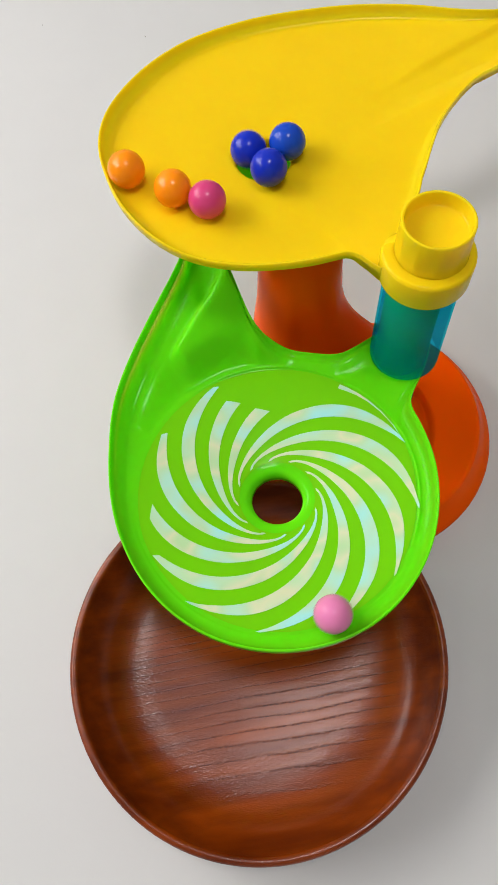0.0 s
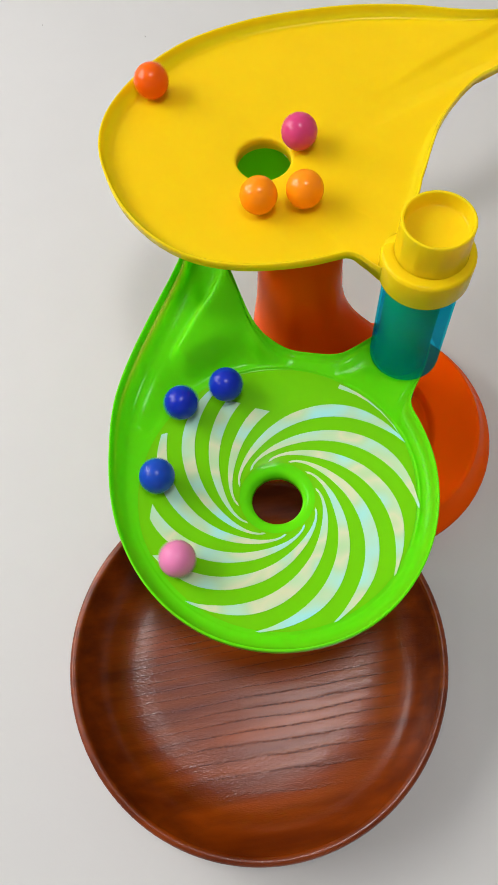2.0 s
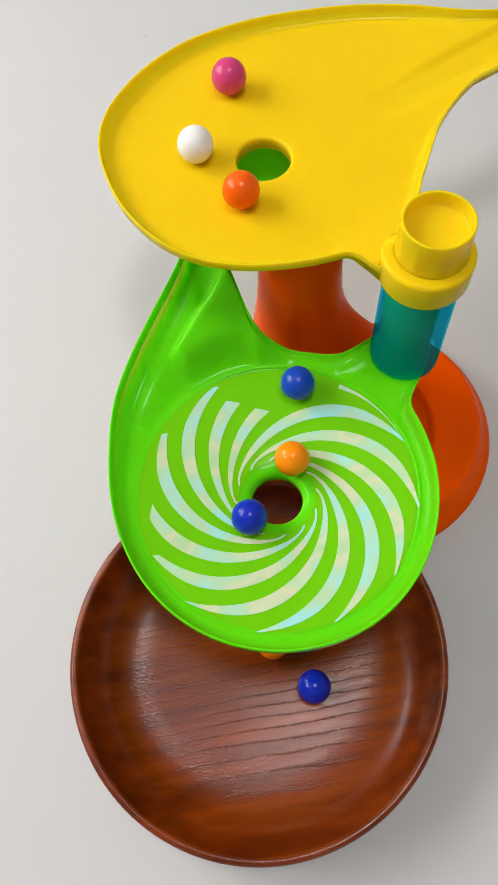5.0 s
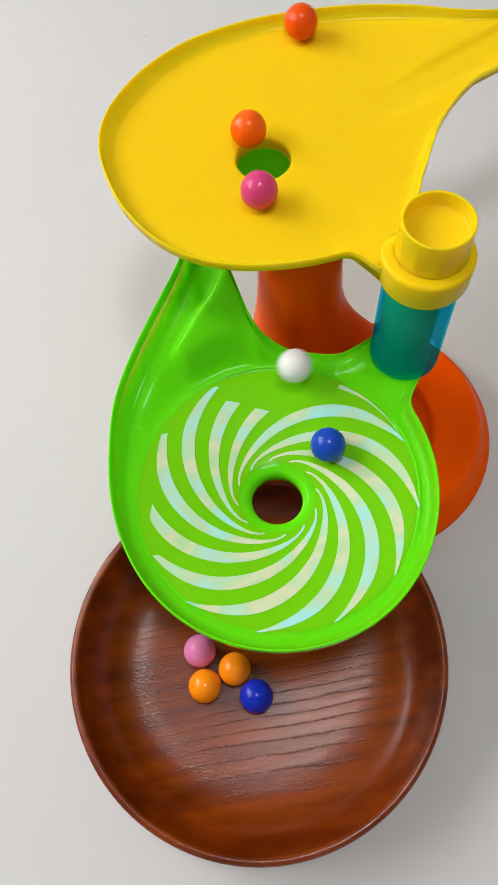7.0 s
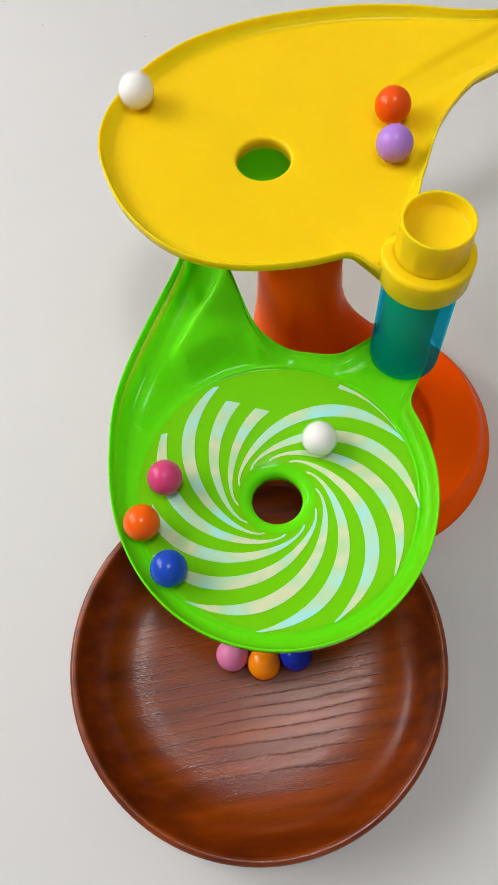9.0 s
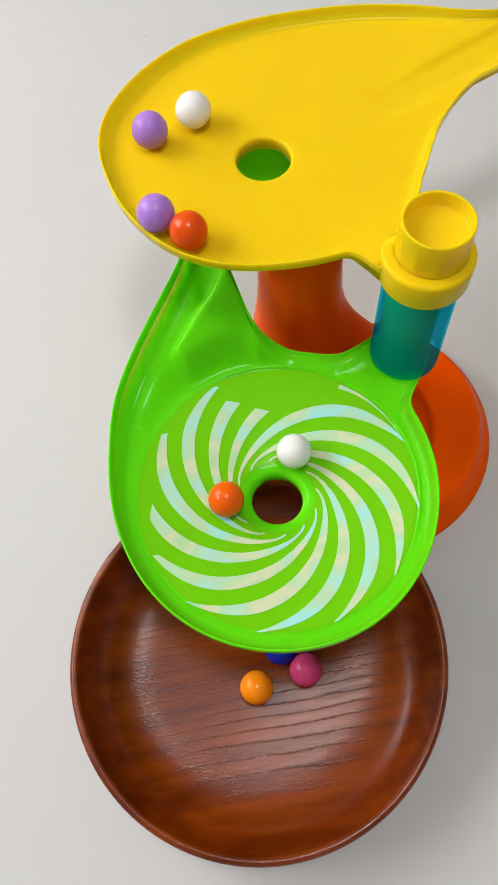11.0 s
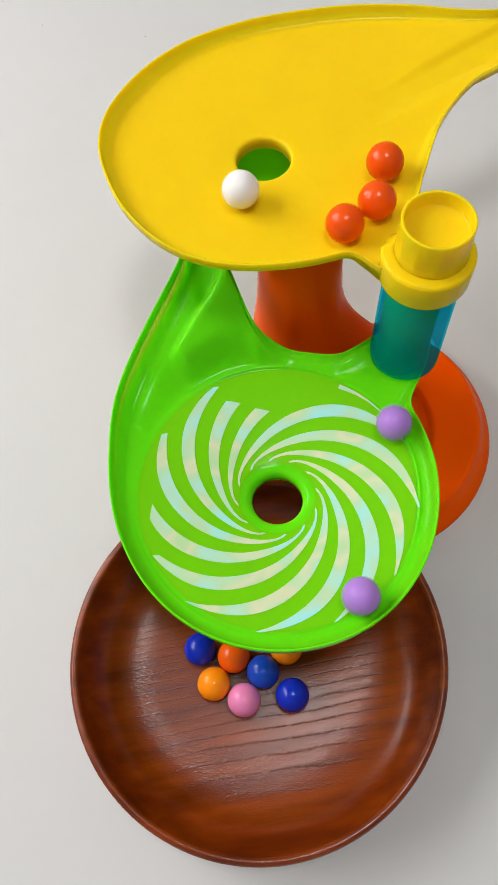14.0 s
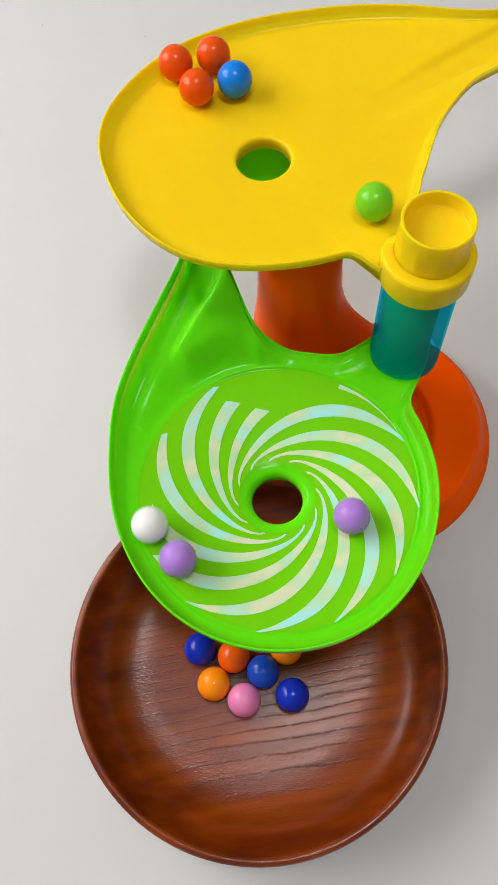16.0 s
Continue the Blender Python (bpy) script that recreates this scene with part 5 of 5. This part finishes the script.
    walk(ball("coral"), path([(0, 307.7, 553.8, 275.2), (0.65, 307.7, 553.8, 275.2), (0.9, 254.3, 546.4, 273.1), (1, 164.7, 556.8, 271.4), (1.1, 38.6, 571.9, 270.3), (1.2, -57, 516.5, 270.4), (1.3, -58.3, 417, 270.2), (1.4, 12.4, 359.4, 270.1), (1.5, 99, 369.6, 270.6), (1.6, 144.2, 432.1, 270.5), (1.7, 130, 508, 270.3), (1.8, 81.7, 567.2, 270.2), (1.9, 15, 562.4, 270.3), (2, -43.1, 528.6, 270.3), (2.1, -69.8, 471.7, 270.3), (2.2, -55.2, 409.9, 270.2), (2.3, -9.8, 366.8, 270.1), (2.4, 49.2, 353.8, 270.2), (2.5, 101.4, 374.1, 270.4), (2.6, 133.4, 411.3, 270.2), (2.7, 138.5, 456.5, 270.6), (2.8, 119.6, 500, 269.9), (2.9, 82.1, 529.7, 269.9), (3, 38.6, 545.8, 270), (3.1, -3.5, 544.2, 270.1), (3.2, -38.3, 523.8, 270.2), (3.3, -54.6, 491.3, 270.1), (3.4, -55, 448.5, 270), (3.5, -38.7, 406.9, 269.9), (3.6, -9.5, 371, 270), (3.7, 26.6, 355.2, 270.1), (3.8, 63.1, 360, 270), (3.9, 89.5, 381.3, 269.8), (4, 104.4, 418.2, 269.6), (4.1, 103.4, 456.3, 269.5), (4.2, 89.9, 495.3, 269.6), (4.3, 63.7, 510.3, 269.5), (4.4, 34.8, 512.5, 269.5), (4.5, 8.9, 502.6, 269.4), (4.6, -9.3, 483.5, 269.4), (4.7, -17.2, 459.5, 269.3), (4.8, -14.1, 435.8, 269.3), (4.9, -1.8, 416.8, 269.2), (5, 16.4, 405.6, 269.2), (5.1, 36.4, 403.5, 269.1), (5.2, 54.2, 409.9, 269.1), (5.3, 66.6, 422.4, 269.1), (5.4, 71.9, 438.1, 269), (5.5, 73, 455.9, 269), (5.6, 66.3, 472.1, 269), (5.7, 52.5, 483.5, 269), (5.8, 34.7, 487.8, 269), (5.9, 16.8, 484.3, 269), (6, 2.3, 475.4, 269), (6.1, -5.7, 464.6, 269), (6.2, 2.7, 444.7, 269), (6.3, 29.6, 443.1, 261.8), (6.4, 65.6, 437.1, 269), (6.5, 89.2, 454.3, 269.2), (6.6, 100.5, 471.2, 269.5), (6.7, 98.6, 481.3, 269.5), (6.8, 79.4, 484.8, 269.3), (6.9, 54.2, 484.3, 269.1), (7, 28.4, 465.8, 268.4), (7.1, 52.6, 444, 266.6), (7.2, 43.5, 469.3, 268.7), (7.3, 44.9, 457.2, 243), (7.4, 16, 437, 215), (7.5, -12.1, 387.7, 214), (7.6, -59, 347.4, 182.4), (7.7, -90.3, 246.4, 159.1), (7.8, -80.8, 201.1, 155.8), (7.9, -49.2, 163.8, 153.4), (8, -11.5, 138.9, 153), (8.1, 24.2, 127.3, 154.1), (8.2, 64.7, 140.9, 154.1), (8.3, 92.3, 172.6, 153.8), (8.4, 97, 216.9, 152.8), (8.5, 79, 258.9, 152.1), (8.6, 39.6, 292.8, 153.3), (8.7, -7.2, 308.7, 155.5), (8.8, -53.4, 291, 156.8), (8.9, -83.4, 246.2, 157.6), (9, -87.6, 197.3, 158), (9.1, -59.4, 161.1, 155), (9.2, -28.9, 144, 153.5), (9.3, 24.7, 133.5, 153.1), (9.4, 77.9, 159.6, 152.7), (9.5, 99.8, 194.2, 152.3), (9.6, 87, 246.3, 151.9), (9.7, 50.9, 278.7, 151.5), (9.8, 6, 283.7, 151.1), (9.9, -31.4, 261.5, 150.7), (10, -47.2, 222.6, 150.3), (10.1, -36.7, 183.6, 149.9), (10.2, -6.1, 159.8, 149.5), (10.3, 31.2, 159.3, 149), (10.4, 59.9, 180.6, 148.6), (10.5, 69.5, 213.3, 148.2), (10.6, 57.8, 243.7, 147.8), (10.7, 31.5, 260.1, 147.4), (10.8, 2.2, 257.3, 146.9), (10.9, -18.3, 238.4, 146.5), (11, -22.9, 212.5, 146.1), (11.1, -11.5, 190.6, 145.7), (11.2, 9.3, 179.8, 145.4), (11.3, 30.6, 185.2, 144.8), (11.4, 12.7, 214.3, 128), (11.5, 4, 186, 34), (11.6, 0, 170, 30.2), (11.7, -5.2, 102.8, 30), (11.8, -8.3, 76.9, 30), (11.9, -16.3, 74.2, 30), (12, -26.5, 91.2, 30), (12.1, -22.4, 106.7, 30), (12.2, -24.8, 135, 30), (12.3, -27.2, 162.9, 30.1), (12.4, -32, 147.2, 30), (12.5, -34, 123.5, 30), (12.6, -34.8, 119.7, 30), (12.7, -35.3, 114, 30), (12.8, -35.7, 112.1, 30), (12.9, -34.9, 112.5, 30), (16, -34.9, 112.5, 30)]))
    walk(ball("red"), path([(0, 345.3, 570.2, 276.8), (5.95, 345.3, 570.2, 276.8), (6.2, 254.3, 546.4, 273.1), (6.3, 130.4, 563.9, 270.5), (6.4, -0.2, 562.2, 270.4), (6.5, -68.4, 478.9, 270.3), (6.6, -33.5, 380.8, 270.2), (6.7, 64.1, 355.6, 270.2), (6.8, 135, 411, 270.3), (6.9, 137.5, 499.2, 270.1), (7, 84.3, 576, 270.3), (7.1, 8.7, 555.4, 270.2), (7.2, -53.3, 518.4, 270.3), (7.3, -69, 448.1, 270.3), (7.4, -35, 383.1, 270.2), (7.5, 31.7, 355.1, 270.1), (7.6, 97.3, 368.9, 270.5), (7.7, 137.1, 412.9, 270.3), (7.8, 141.6, 472.9, 270.6), (7.9, 121, 530.5, 270.3), (8, 74.8, 564.8, 270.2), (8.1, 18.9, 564.4, 270.3), (8.2, -30.2, 535.4, 270.2), (8.3, -61.9, 489.9, 270.2), (8.4, -66, 436.1, 270.3), (8.5, -38.2, 386.8, 270.2), (8.6, 10.6, 357.6, 270.2), (8.7, 62.5, 355.8, 270.2), (8.8, 110.2, 377, 271.1), (8.9, 138.4, 419.5, 270.2), (9, 141.1, 470.2, 270.9), (9.1, 118.5, 515.2, 270.2), (9.2, 75.2, 546.8, 270), (9.3, 22.8, 552.2, 270.1), (9.4, -25.5, 531.7, 270.1), (9.5, -57.7, 490.6, 270.2), (9.6, -66.1, 439.4, 270.3), (9.7, -48.7, 390.6, 275.2), (9.8, -10.2, 356.5, 277.6), (9.9, 39.8, 345.2, 278.9), (10, 88.8, 359.4, 270.6), (10.1, 124.7, 395.4, 270.1), (10.2, 138.7, 443.9, 270.4), (10.3, 127.6, 493, 269.9), (10.4, 94.4, 530.5, 270), (10.5, 47.4, 547.1, 270), (10.6, -1.6, 539.1, 270), (10.7, -40.4, 508.5, 270), (10.8, -58, 465.9, 270.1), (10.9, -44.5, 414.9, 270.2), (11, -24.9, 373.2, 270.2), (11.1, 16.7, 353.1, 272.6), (11.2, 64.9, 355.2, 270.2), (11.3, 105.9, 380.2, 270.6), (11.4, 122.3, 415.6, 269.9), (11.5, 119.6, 457, 269.8), (11.6, 96.9, 494, 269.6), (11.7, 65.2, 527.5, 269.8), (11.8, 28.2, 544.2, 270), (11.9, -5.4, 544.5, 270.1), (12, -29.8, 529.8, 270.2), (12.1, -41.8, 496.8, 270), (12.2, -40.5, 458.1, 269.7), (12.3, -24.3, 416.8, 269.5), (12.4, 1.3, 380.2, 269.7), (12.5, 31.2, 357.3, 270), (12.6, 86.4, 362.4, 270.3), (12.7, 131.3, 400.4, 270.3), (12.8, 146.4, 452.5, 270.9), (12.9, 133.1, 504.9, 270.3), (13, 92.2, 546.3, 270.1), (13.1, 37.5, 561.3, 270.2), (13.2, -15.8, 554, 270.4), (13.3, -51.5, 518.2, 270.3), (13.4, -62.8, 468.4, 270.1), (13.5, -56.6, 414.8, 270.2), (13.6, -24, 375.2, 270.1), (13.7, 23.4, 355.6, 270.1), (13.8, 70.8, 356.6, 270.2), (13.9, 107.1, 377.8, 270.7), (14, 125, 415.6, 270), (14.1, 120.8, 455.5, 269.8), (14.2, 99.4, 498.5, 269.7), (14.3, 65.9, 532.6, 269.8), (14.4, 30.6, 549.1, 270), (14.5, -3.1, 549.4, 270.2), (14.6, -32.5, 528, 270.2), (14.7, -47.4, 492.7, 270), (14.8, -49.8, 447.7, 269.9), (14.9, -33.6, 404.8, 269.8), (15, -10.4, 370.2, 270), (15.1, 25.3, 357.5, 270.1), (15.2, 66, 357.4, 270.1), (15.3, 102, 376.8, 270.3), (15.4, 123.6, 413.1, 270), (15.5, 129.6, 457.3, 270.2), (15.6, 116, 500.5, 270), (15.7, 86.5, 534.2, 269.9), (15.8, 48, 554.1, 270.1), (15.9, 10.5, 555.1, 270.2), (16, -22.3, 545.3, 270.3)]))
    walk(ball("red"), path([(0, 420.5, 602.9, 279.6), (11.75, 420.5, 602.9, 279.6), (12, 254.3, 546.4, 273.1), (12.1, 213.4, 547.8, 271.5), (12.2, 102.4, 566.3, 270.3), (12.3, -21.6, 552.2, 270.4), (12.4, -70.2, 459.9, 270.3), (12.5, -22.3, 374.5, 270.1), (12.6, 39.3, 352.1, 271.5), (12.7, 81.6, 362.9, 270.6), (12.8, 111.4, 392.7, 270.1), (12.9, 121.8, 431.8, 269.8), (13, 112.4, 476.3, 269.7), (13.1, 85.3, 513.7, 269.7), (13.2, 52, 540.2, 269.9), (13.3, 15.6, 549, 270.1), (13.4, -17, 538.5, 270.2), (13.5, -39.3, 501.9, 270), (13.6, -57.2, 439.5, 270.1), (13.7, -38, 387.9, 270.2), (13.8, 9, 357.8, 270.2), (13.9, 67.6, 357.1, 270.1), (14, 112.4, 379.1, 271), (14.1, 136.7, 419.8, 270.2), (14.2, 135.1, 466.7, 270.6), (14.3, 112, 508.8, 270.1), (14.4, 72.3, 539.3, 269.9), (14.5, 26.8, 556.9, 270.2), (14.6, -10.5, 550.5, 270.3), (14.7, -39.8, 529.1, 270.3), (14.8, -52.7, 493.5, 270.1), (14.9, -48.1, 447.5, 269.8), (15, -29.7, 402.9, 269.7), (15.1, -3, 370.1, 269.9), (15.2, 37.7, 352.4, 271.5), (15.3, 80.6, 356.7, 270.8), (15.4, 116.2, 382.6, 270.9), (15.5, 132.5, 419.9, 270.1), (15.6, 129.2, 463.3, 270.2), (15.7, 111.1, 503.8, 270), (15.8, 81.4, 537.7, 270), (15.9, 43.7, 549.5, 270), (16, 9, 550, 270.1)]))
    walk(ball("red"), path([(0, 431, 630.3, 280.2), (12.95, 431, 630.3, 280.2), (13.2, 254.3, 546.4, 273.1), (13.3, 177.6, 556, 272.2), (13.4, 59.1, 568.5, 270.2), (13.5, -34.5, 542.3, 270.7), (13.6, -67.6, 481, 270.3), (13.7, -58.3, 417, 270.2), (13.8, -17.8, 370.1, 270.1), (13.9, 34.3, 350.9, 271.5), (14, 86.4, 362.4, 270.3), (14.1, 121.2, 391.1, 270.2), (14.2, 133.9, 431.8, 270.1), (14.3, 125.8, 474, 269.9), (14.4, 98.6, 516.4, 269.9), (14.5, 60.2, 544.7, 270), (14.6, 20, 556.2, 270.2), (14.7, -14.6, 545.9, 270.2), (14.8, -36.6, 521, 270.1), (14.9, -44.2, 484.9, 269.9), (15, -38.6, 440.9, 269.7), (15.1, -22.2, 398.7, 269.7), (15.2, 19.3, 377.5, 269.6), (15.3, 64.9, 383.2, 269.6), (15.4, 93.3, 404.9, 269.6), (15.5, 104.3, 435.3, 269.5), (15.6, 98.4, 469.2, 269.5), (15.7, 80, 502, 269.5), (15.8, 51.9, 524.6, 269.7), (15.9, 22.9, 529.5, 269.8), (16, -7.7, 515.7, 269.8)]))
    walk(ball("white"), path([(0, 318.2, 581.2, 276.8), (2.25, 318.2, 581.2, 276.8), (2.5, 254.3, 546.4, 273.1), (2.6, 187.5, 557.9, 271.5), (2.7, 60.1, 576.5, 270.3), (2.8, -50.7, 529.5, 271.5), (2.9, -64.7, 426.8, 270.3), (3, 9.2, 359.5, 270.1), (3.1, 96.1, 370.6, 270.3), (3.2, 140.5, 421.4, 270.3), (3.3, 142.3, 485.9, 270), (3.4, 111.9, 542.9, 270.2), (3.5, 68.8, 572.6, 270.3), (3.6, 29.5, 557.3, 270.2), (3.7, -2.2, 515.7, 269.7), (3.8, -27.7, 465.7, 269.5), (3.9, -38, 414.3, 269.8), (4, -24.2, 376.9, 270.1), (4.1, 9.6, 364, 269.9), (4.2, 47.4, 364.6, 269.8), (4.3, 87.3, 385.4, 269.7), (4.4, 108.9, 422.3, 269.7), (4.5, 107.7, 462.8, 269.6), (4.6, 86.4, 494.8, 269.5), (4.7, 53.4, 509.5, 269.4), (4.8, 19.7, 504.8, 269.4), (4.9, -4.6, 484.2, 269.3), (5, -13.5, 455.8, 269.2), (5.1, -6.4, 429.3, 269.2), (5.2, 12.3, 412.2, 269.1), (5.3, 35.1, 408.2, 269.1), (5.4, 54.4, 416.2, 269), (5.5, 64.2, 429.3, 269), (5.6, 67.8, 444.1, 269), (5.7, 65.6, 458.8, 269), (5.8, 56.3, 469.9, 269), (5.9, 42.9, 474, 269), (6, 29.4, 468.4, 269), (6.1, 19.7, 452.9, 269), (6.2, 34, 447, 245), (6.3, 12, 436, 214.5), (6.4, -29.6, 385.5, 201.4), (6.5, -86.7, 297.7, 162.8), (6.6, -78.9, 167.8, 158.3), (6.7, 10.2, 108.4, 158.2), (6.8, 100.2, 153, 156.7), (6.9, 118.3, 248.8, 158.3), (7, 44.2, 313.1, 164), (7.1, -54.8, 294.5, 158.4), (7.2, -95.1, 220.3, 159.1), (7.3, -61.8, 149, 156.5), (7.4, -5.6, 112, 157.7), (7.5, 59, 118.5, 157.6), (7.6, 102.1, 154.4, 157.1), (7.7, 120.9, 206.4, 157), (7.8, 109.6, 258.9, 156.4), (7.9, 74.4, 301.1, 156.6), (8, 19.7, 315.3, 166.1), (8.1, -39.2, 305.2, 158.1), (8.2, -86.1, 259.6, 159.1), (8.3, -85.8, 203.2, 156.7), (8.4, -53.3, 151.7, 155.1), (8.5, -16.1, 112.8, 158.4), (8.6, 28, 107.8, 158.5), (8.7, 60.4, 125.8, 155.9), (8.8, 76.6, 160.6, 152.9), (8.9, 75.8, 205.8, 149.4), (9, 56.1, 253.1, 148.6), (9.1, 24.5, 291.2, 152.3), (9.2, -14.2, 313.3, 156.5), (9.3, -63.7, 271.4, 155.8), (9.4, -76.7, 210.9, 155), (9.5, -51.4, 157.8, 154.2), (9.6, -1.6, 132.5, 153.5), (9.7, 50.3, 142.4, 152.7), (9.8, 83.3, 179.6, 152), (9.9, 86.5, 226.3, 151.2), (10, 62, 262.7, 150.5), (10.1, 23.3, 275.5, 149.7), (10.2, -12.3, 262.8, 148.9), (10.3, -30.9, 233.4, 148.1), (10.4, -27.8, 201.8, 147.3), (10.5, -7.8, 181, 146.4), (10.6, 17.8, 177.5, 145.6), (10.7, 39.5, 186.7, 145.4), (10.8, 52, 206.1, 145.4), (10.9, 50.2, 229.1, 145.4), (11, 34.7, 246.3, 145.4), (11.1, 12.1, 250.5, 145.4), (11.2, -8.6, 240.2, 145.4), (11.3, 12.7, 215.4, 125), (11.4, 17.1, 208.9, 58), (11.5, -30, 170, 30.2), (11.6, -67.1, 139.3, 30.1), (11.7, -77.8, 130.7, 30.2), (11.8, -80, 127, 30.2), (11.9, -72.5, 147.9, 30.3), (12, -69.2, 158.8, 30.3), (12.1, -63.2, 179.1, 30.4), (12.2, -60, 190, 30.8), (16, -61.5, 190, 30.9)]))
    walk(ball("white"), path([(0, 382.9, 586.5, 278.3), (8.45, 382.9, 586.5, 278.3), (8.7, 254.3, 546.4, 273.1), (8.8, 225.4, 551.2, 271.5), (8.9, 71.6, 577.3, 270.3), (9, -55.7, 519.1, 271), (9.1, -49.1, 398.1, 270.3), (9.2, 62.8, 357.9, 270.1), (9.3, 105.4, 385.7, 270.3), (9.4, 126.4, 431.1, 269.9), (9.5, 120.5, 479.9, 269.8), (9.6, 90.2, 517.6, 269.8), (9.7, 45.3, 533.4, 269.8), (9.8, -0.3, 523.2, 269.8), (9.9, -33.1, 491.1, 269.8), (10, -43.8, 447.3, 269.7), (10.1, -30.1, 405.2, 269.7), (10.2, 3.2, 377.3, 269.7), (10.3, 45.4, 371.2, 269.7), (10.4, 83.7, 388, 269.6), (10.5, 106.9, 421.9, 269.6), (10.6, 108.7, 462, 269.6), (10.7, 89.4, 496.4, 269.6), (10.8, 55.6, 514.9, 269.5), (10.9, 17.9, 512.9, 269.5), (11, -12.3, 491.8, 269.5), (11.1, -26.5, 458.6, 269.5), (11.2, -21.2, 423.7, 269.4), (11.3, 1.2, 397.5, 269.4), (11.4, 28.1, 382.8, 269.5), (11.5, 57.8, 389.7, 269.4), (11.6, 69.9, 406.7, 269.2), (11.7, 77.1, 432.8, 269.1), (11.8, 74.6, 463.8, 269.1), (11.9, 64.6, 494.8, 269.3), (12, 49.5, 513.3, 269.5), (12.1, 31.5, 523, 269.6), (12.2, 16.5, 520.3, 269.6), (12.3, 5.5, 497, 269.4), (12.4, 3.3, 470.8, 269.1), (12.5, 12.1, 437.5, 268.9), (12.6, 27.8, 409, 269.1), (12.7, 43.6, 386.6, 269.4), (12.8, 60.7, 377.4, 269.6), (12.9, 74.8, 380.1, 269.7), (13, 79, 401.4, 269.4), (13.1, 76.5, 428.3, 269.1), (13.2, 66.8, 458, 269), (13.3, 43.7, 486.1, 269.1), (13.4, 15.9, 495.5, 269.2), (13.5, -6.7, 495.8, 269.5), (13.6, -22.5, 489, 269.6), (13.7, -27.2, 472.8, 269.5), (13.8, -21.8, 450.7, 269.4), (13.9, -4.6, 427.5, 269.2), (14, 16.1, 406, 269.2), (14.1, 41.2, 393.6, 269.3), (14.2, 62.5, 390.1, 269.4), (14.3, 77.5, 389.9, 269.6), (14.4, 84.8, 404.1, 269.5), (14.5, 82.4, 420.4, 269.2), (14.6, 71.7, 443, 269), (14.7, 43.7, 457.9, 263.7), (14.8, 30, 446, 217), (14.9, 16, 437, 215), (15, -40.4, 372, 196.2), (15.1, -89.9, 287.5, 161.1), (15.2, -78.9, 167.8, 158.3), (15.3, 4, 110.9, 157.4), (15.4, 89.4, 140.5, 156.8), (15.5, 121.7, 220.5, 157.4), (15.6, 81.5, 299.3, 158), (15.7, 1.6, 319.2, 157.7), (15.8, -52.8, 296.3, 158.4), (15.9, -90.2, 250.3, 159.1), (16, -82, 195.4, 156.2)]))


motions()
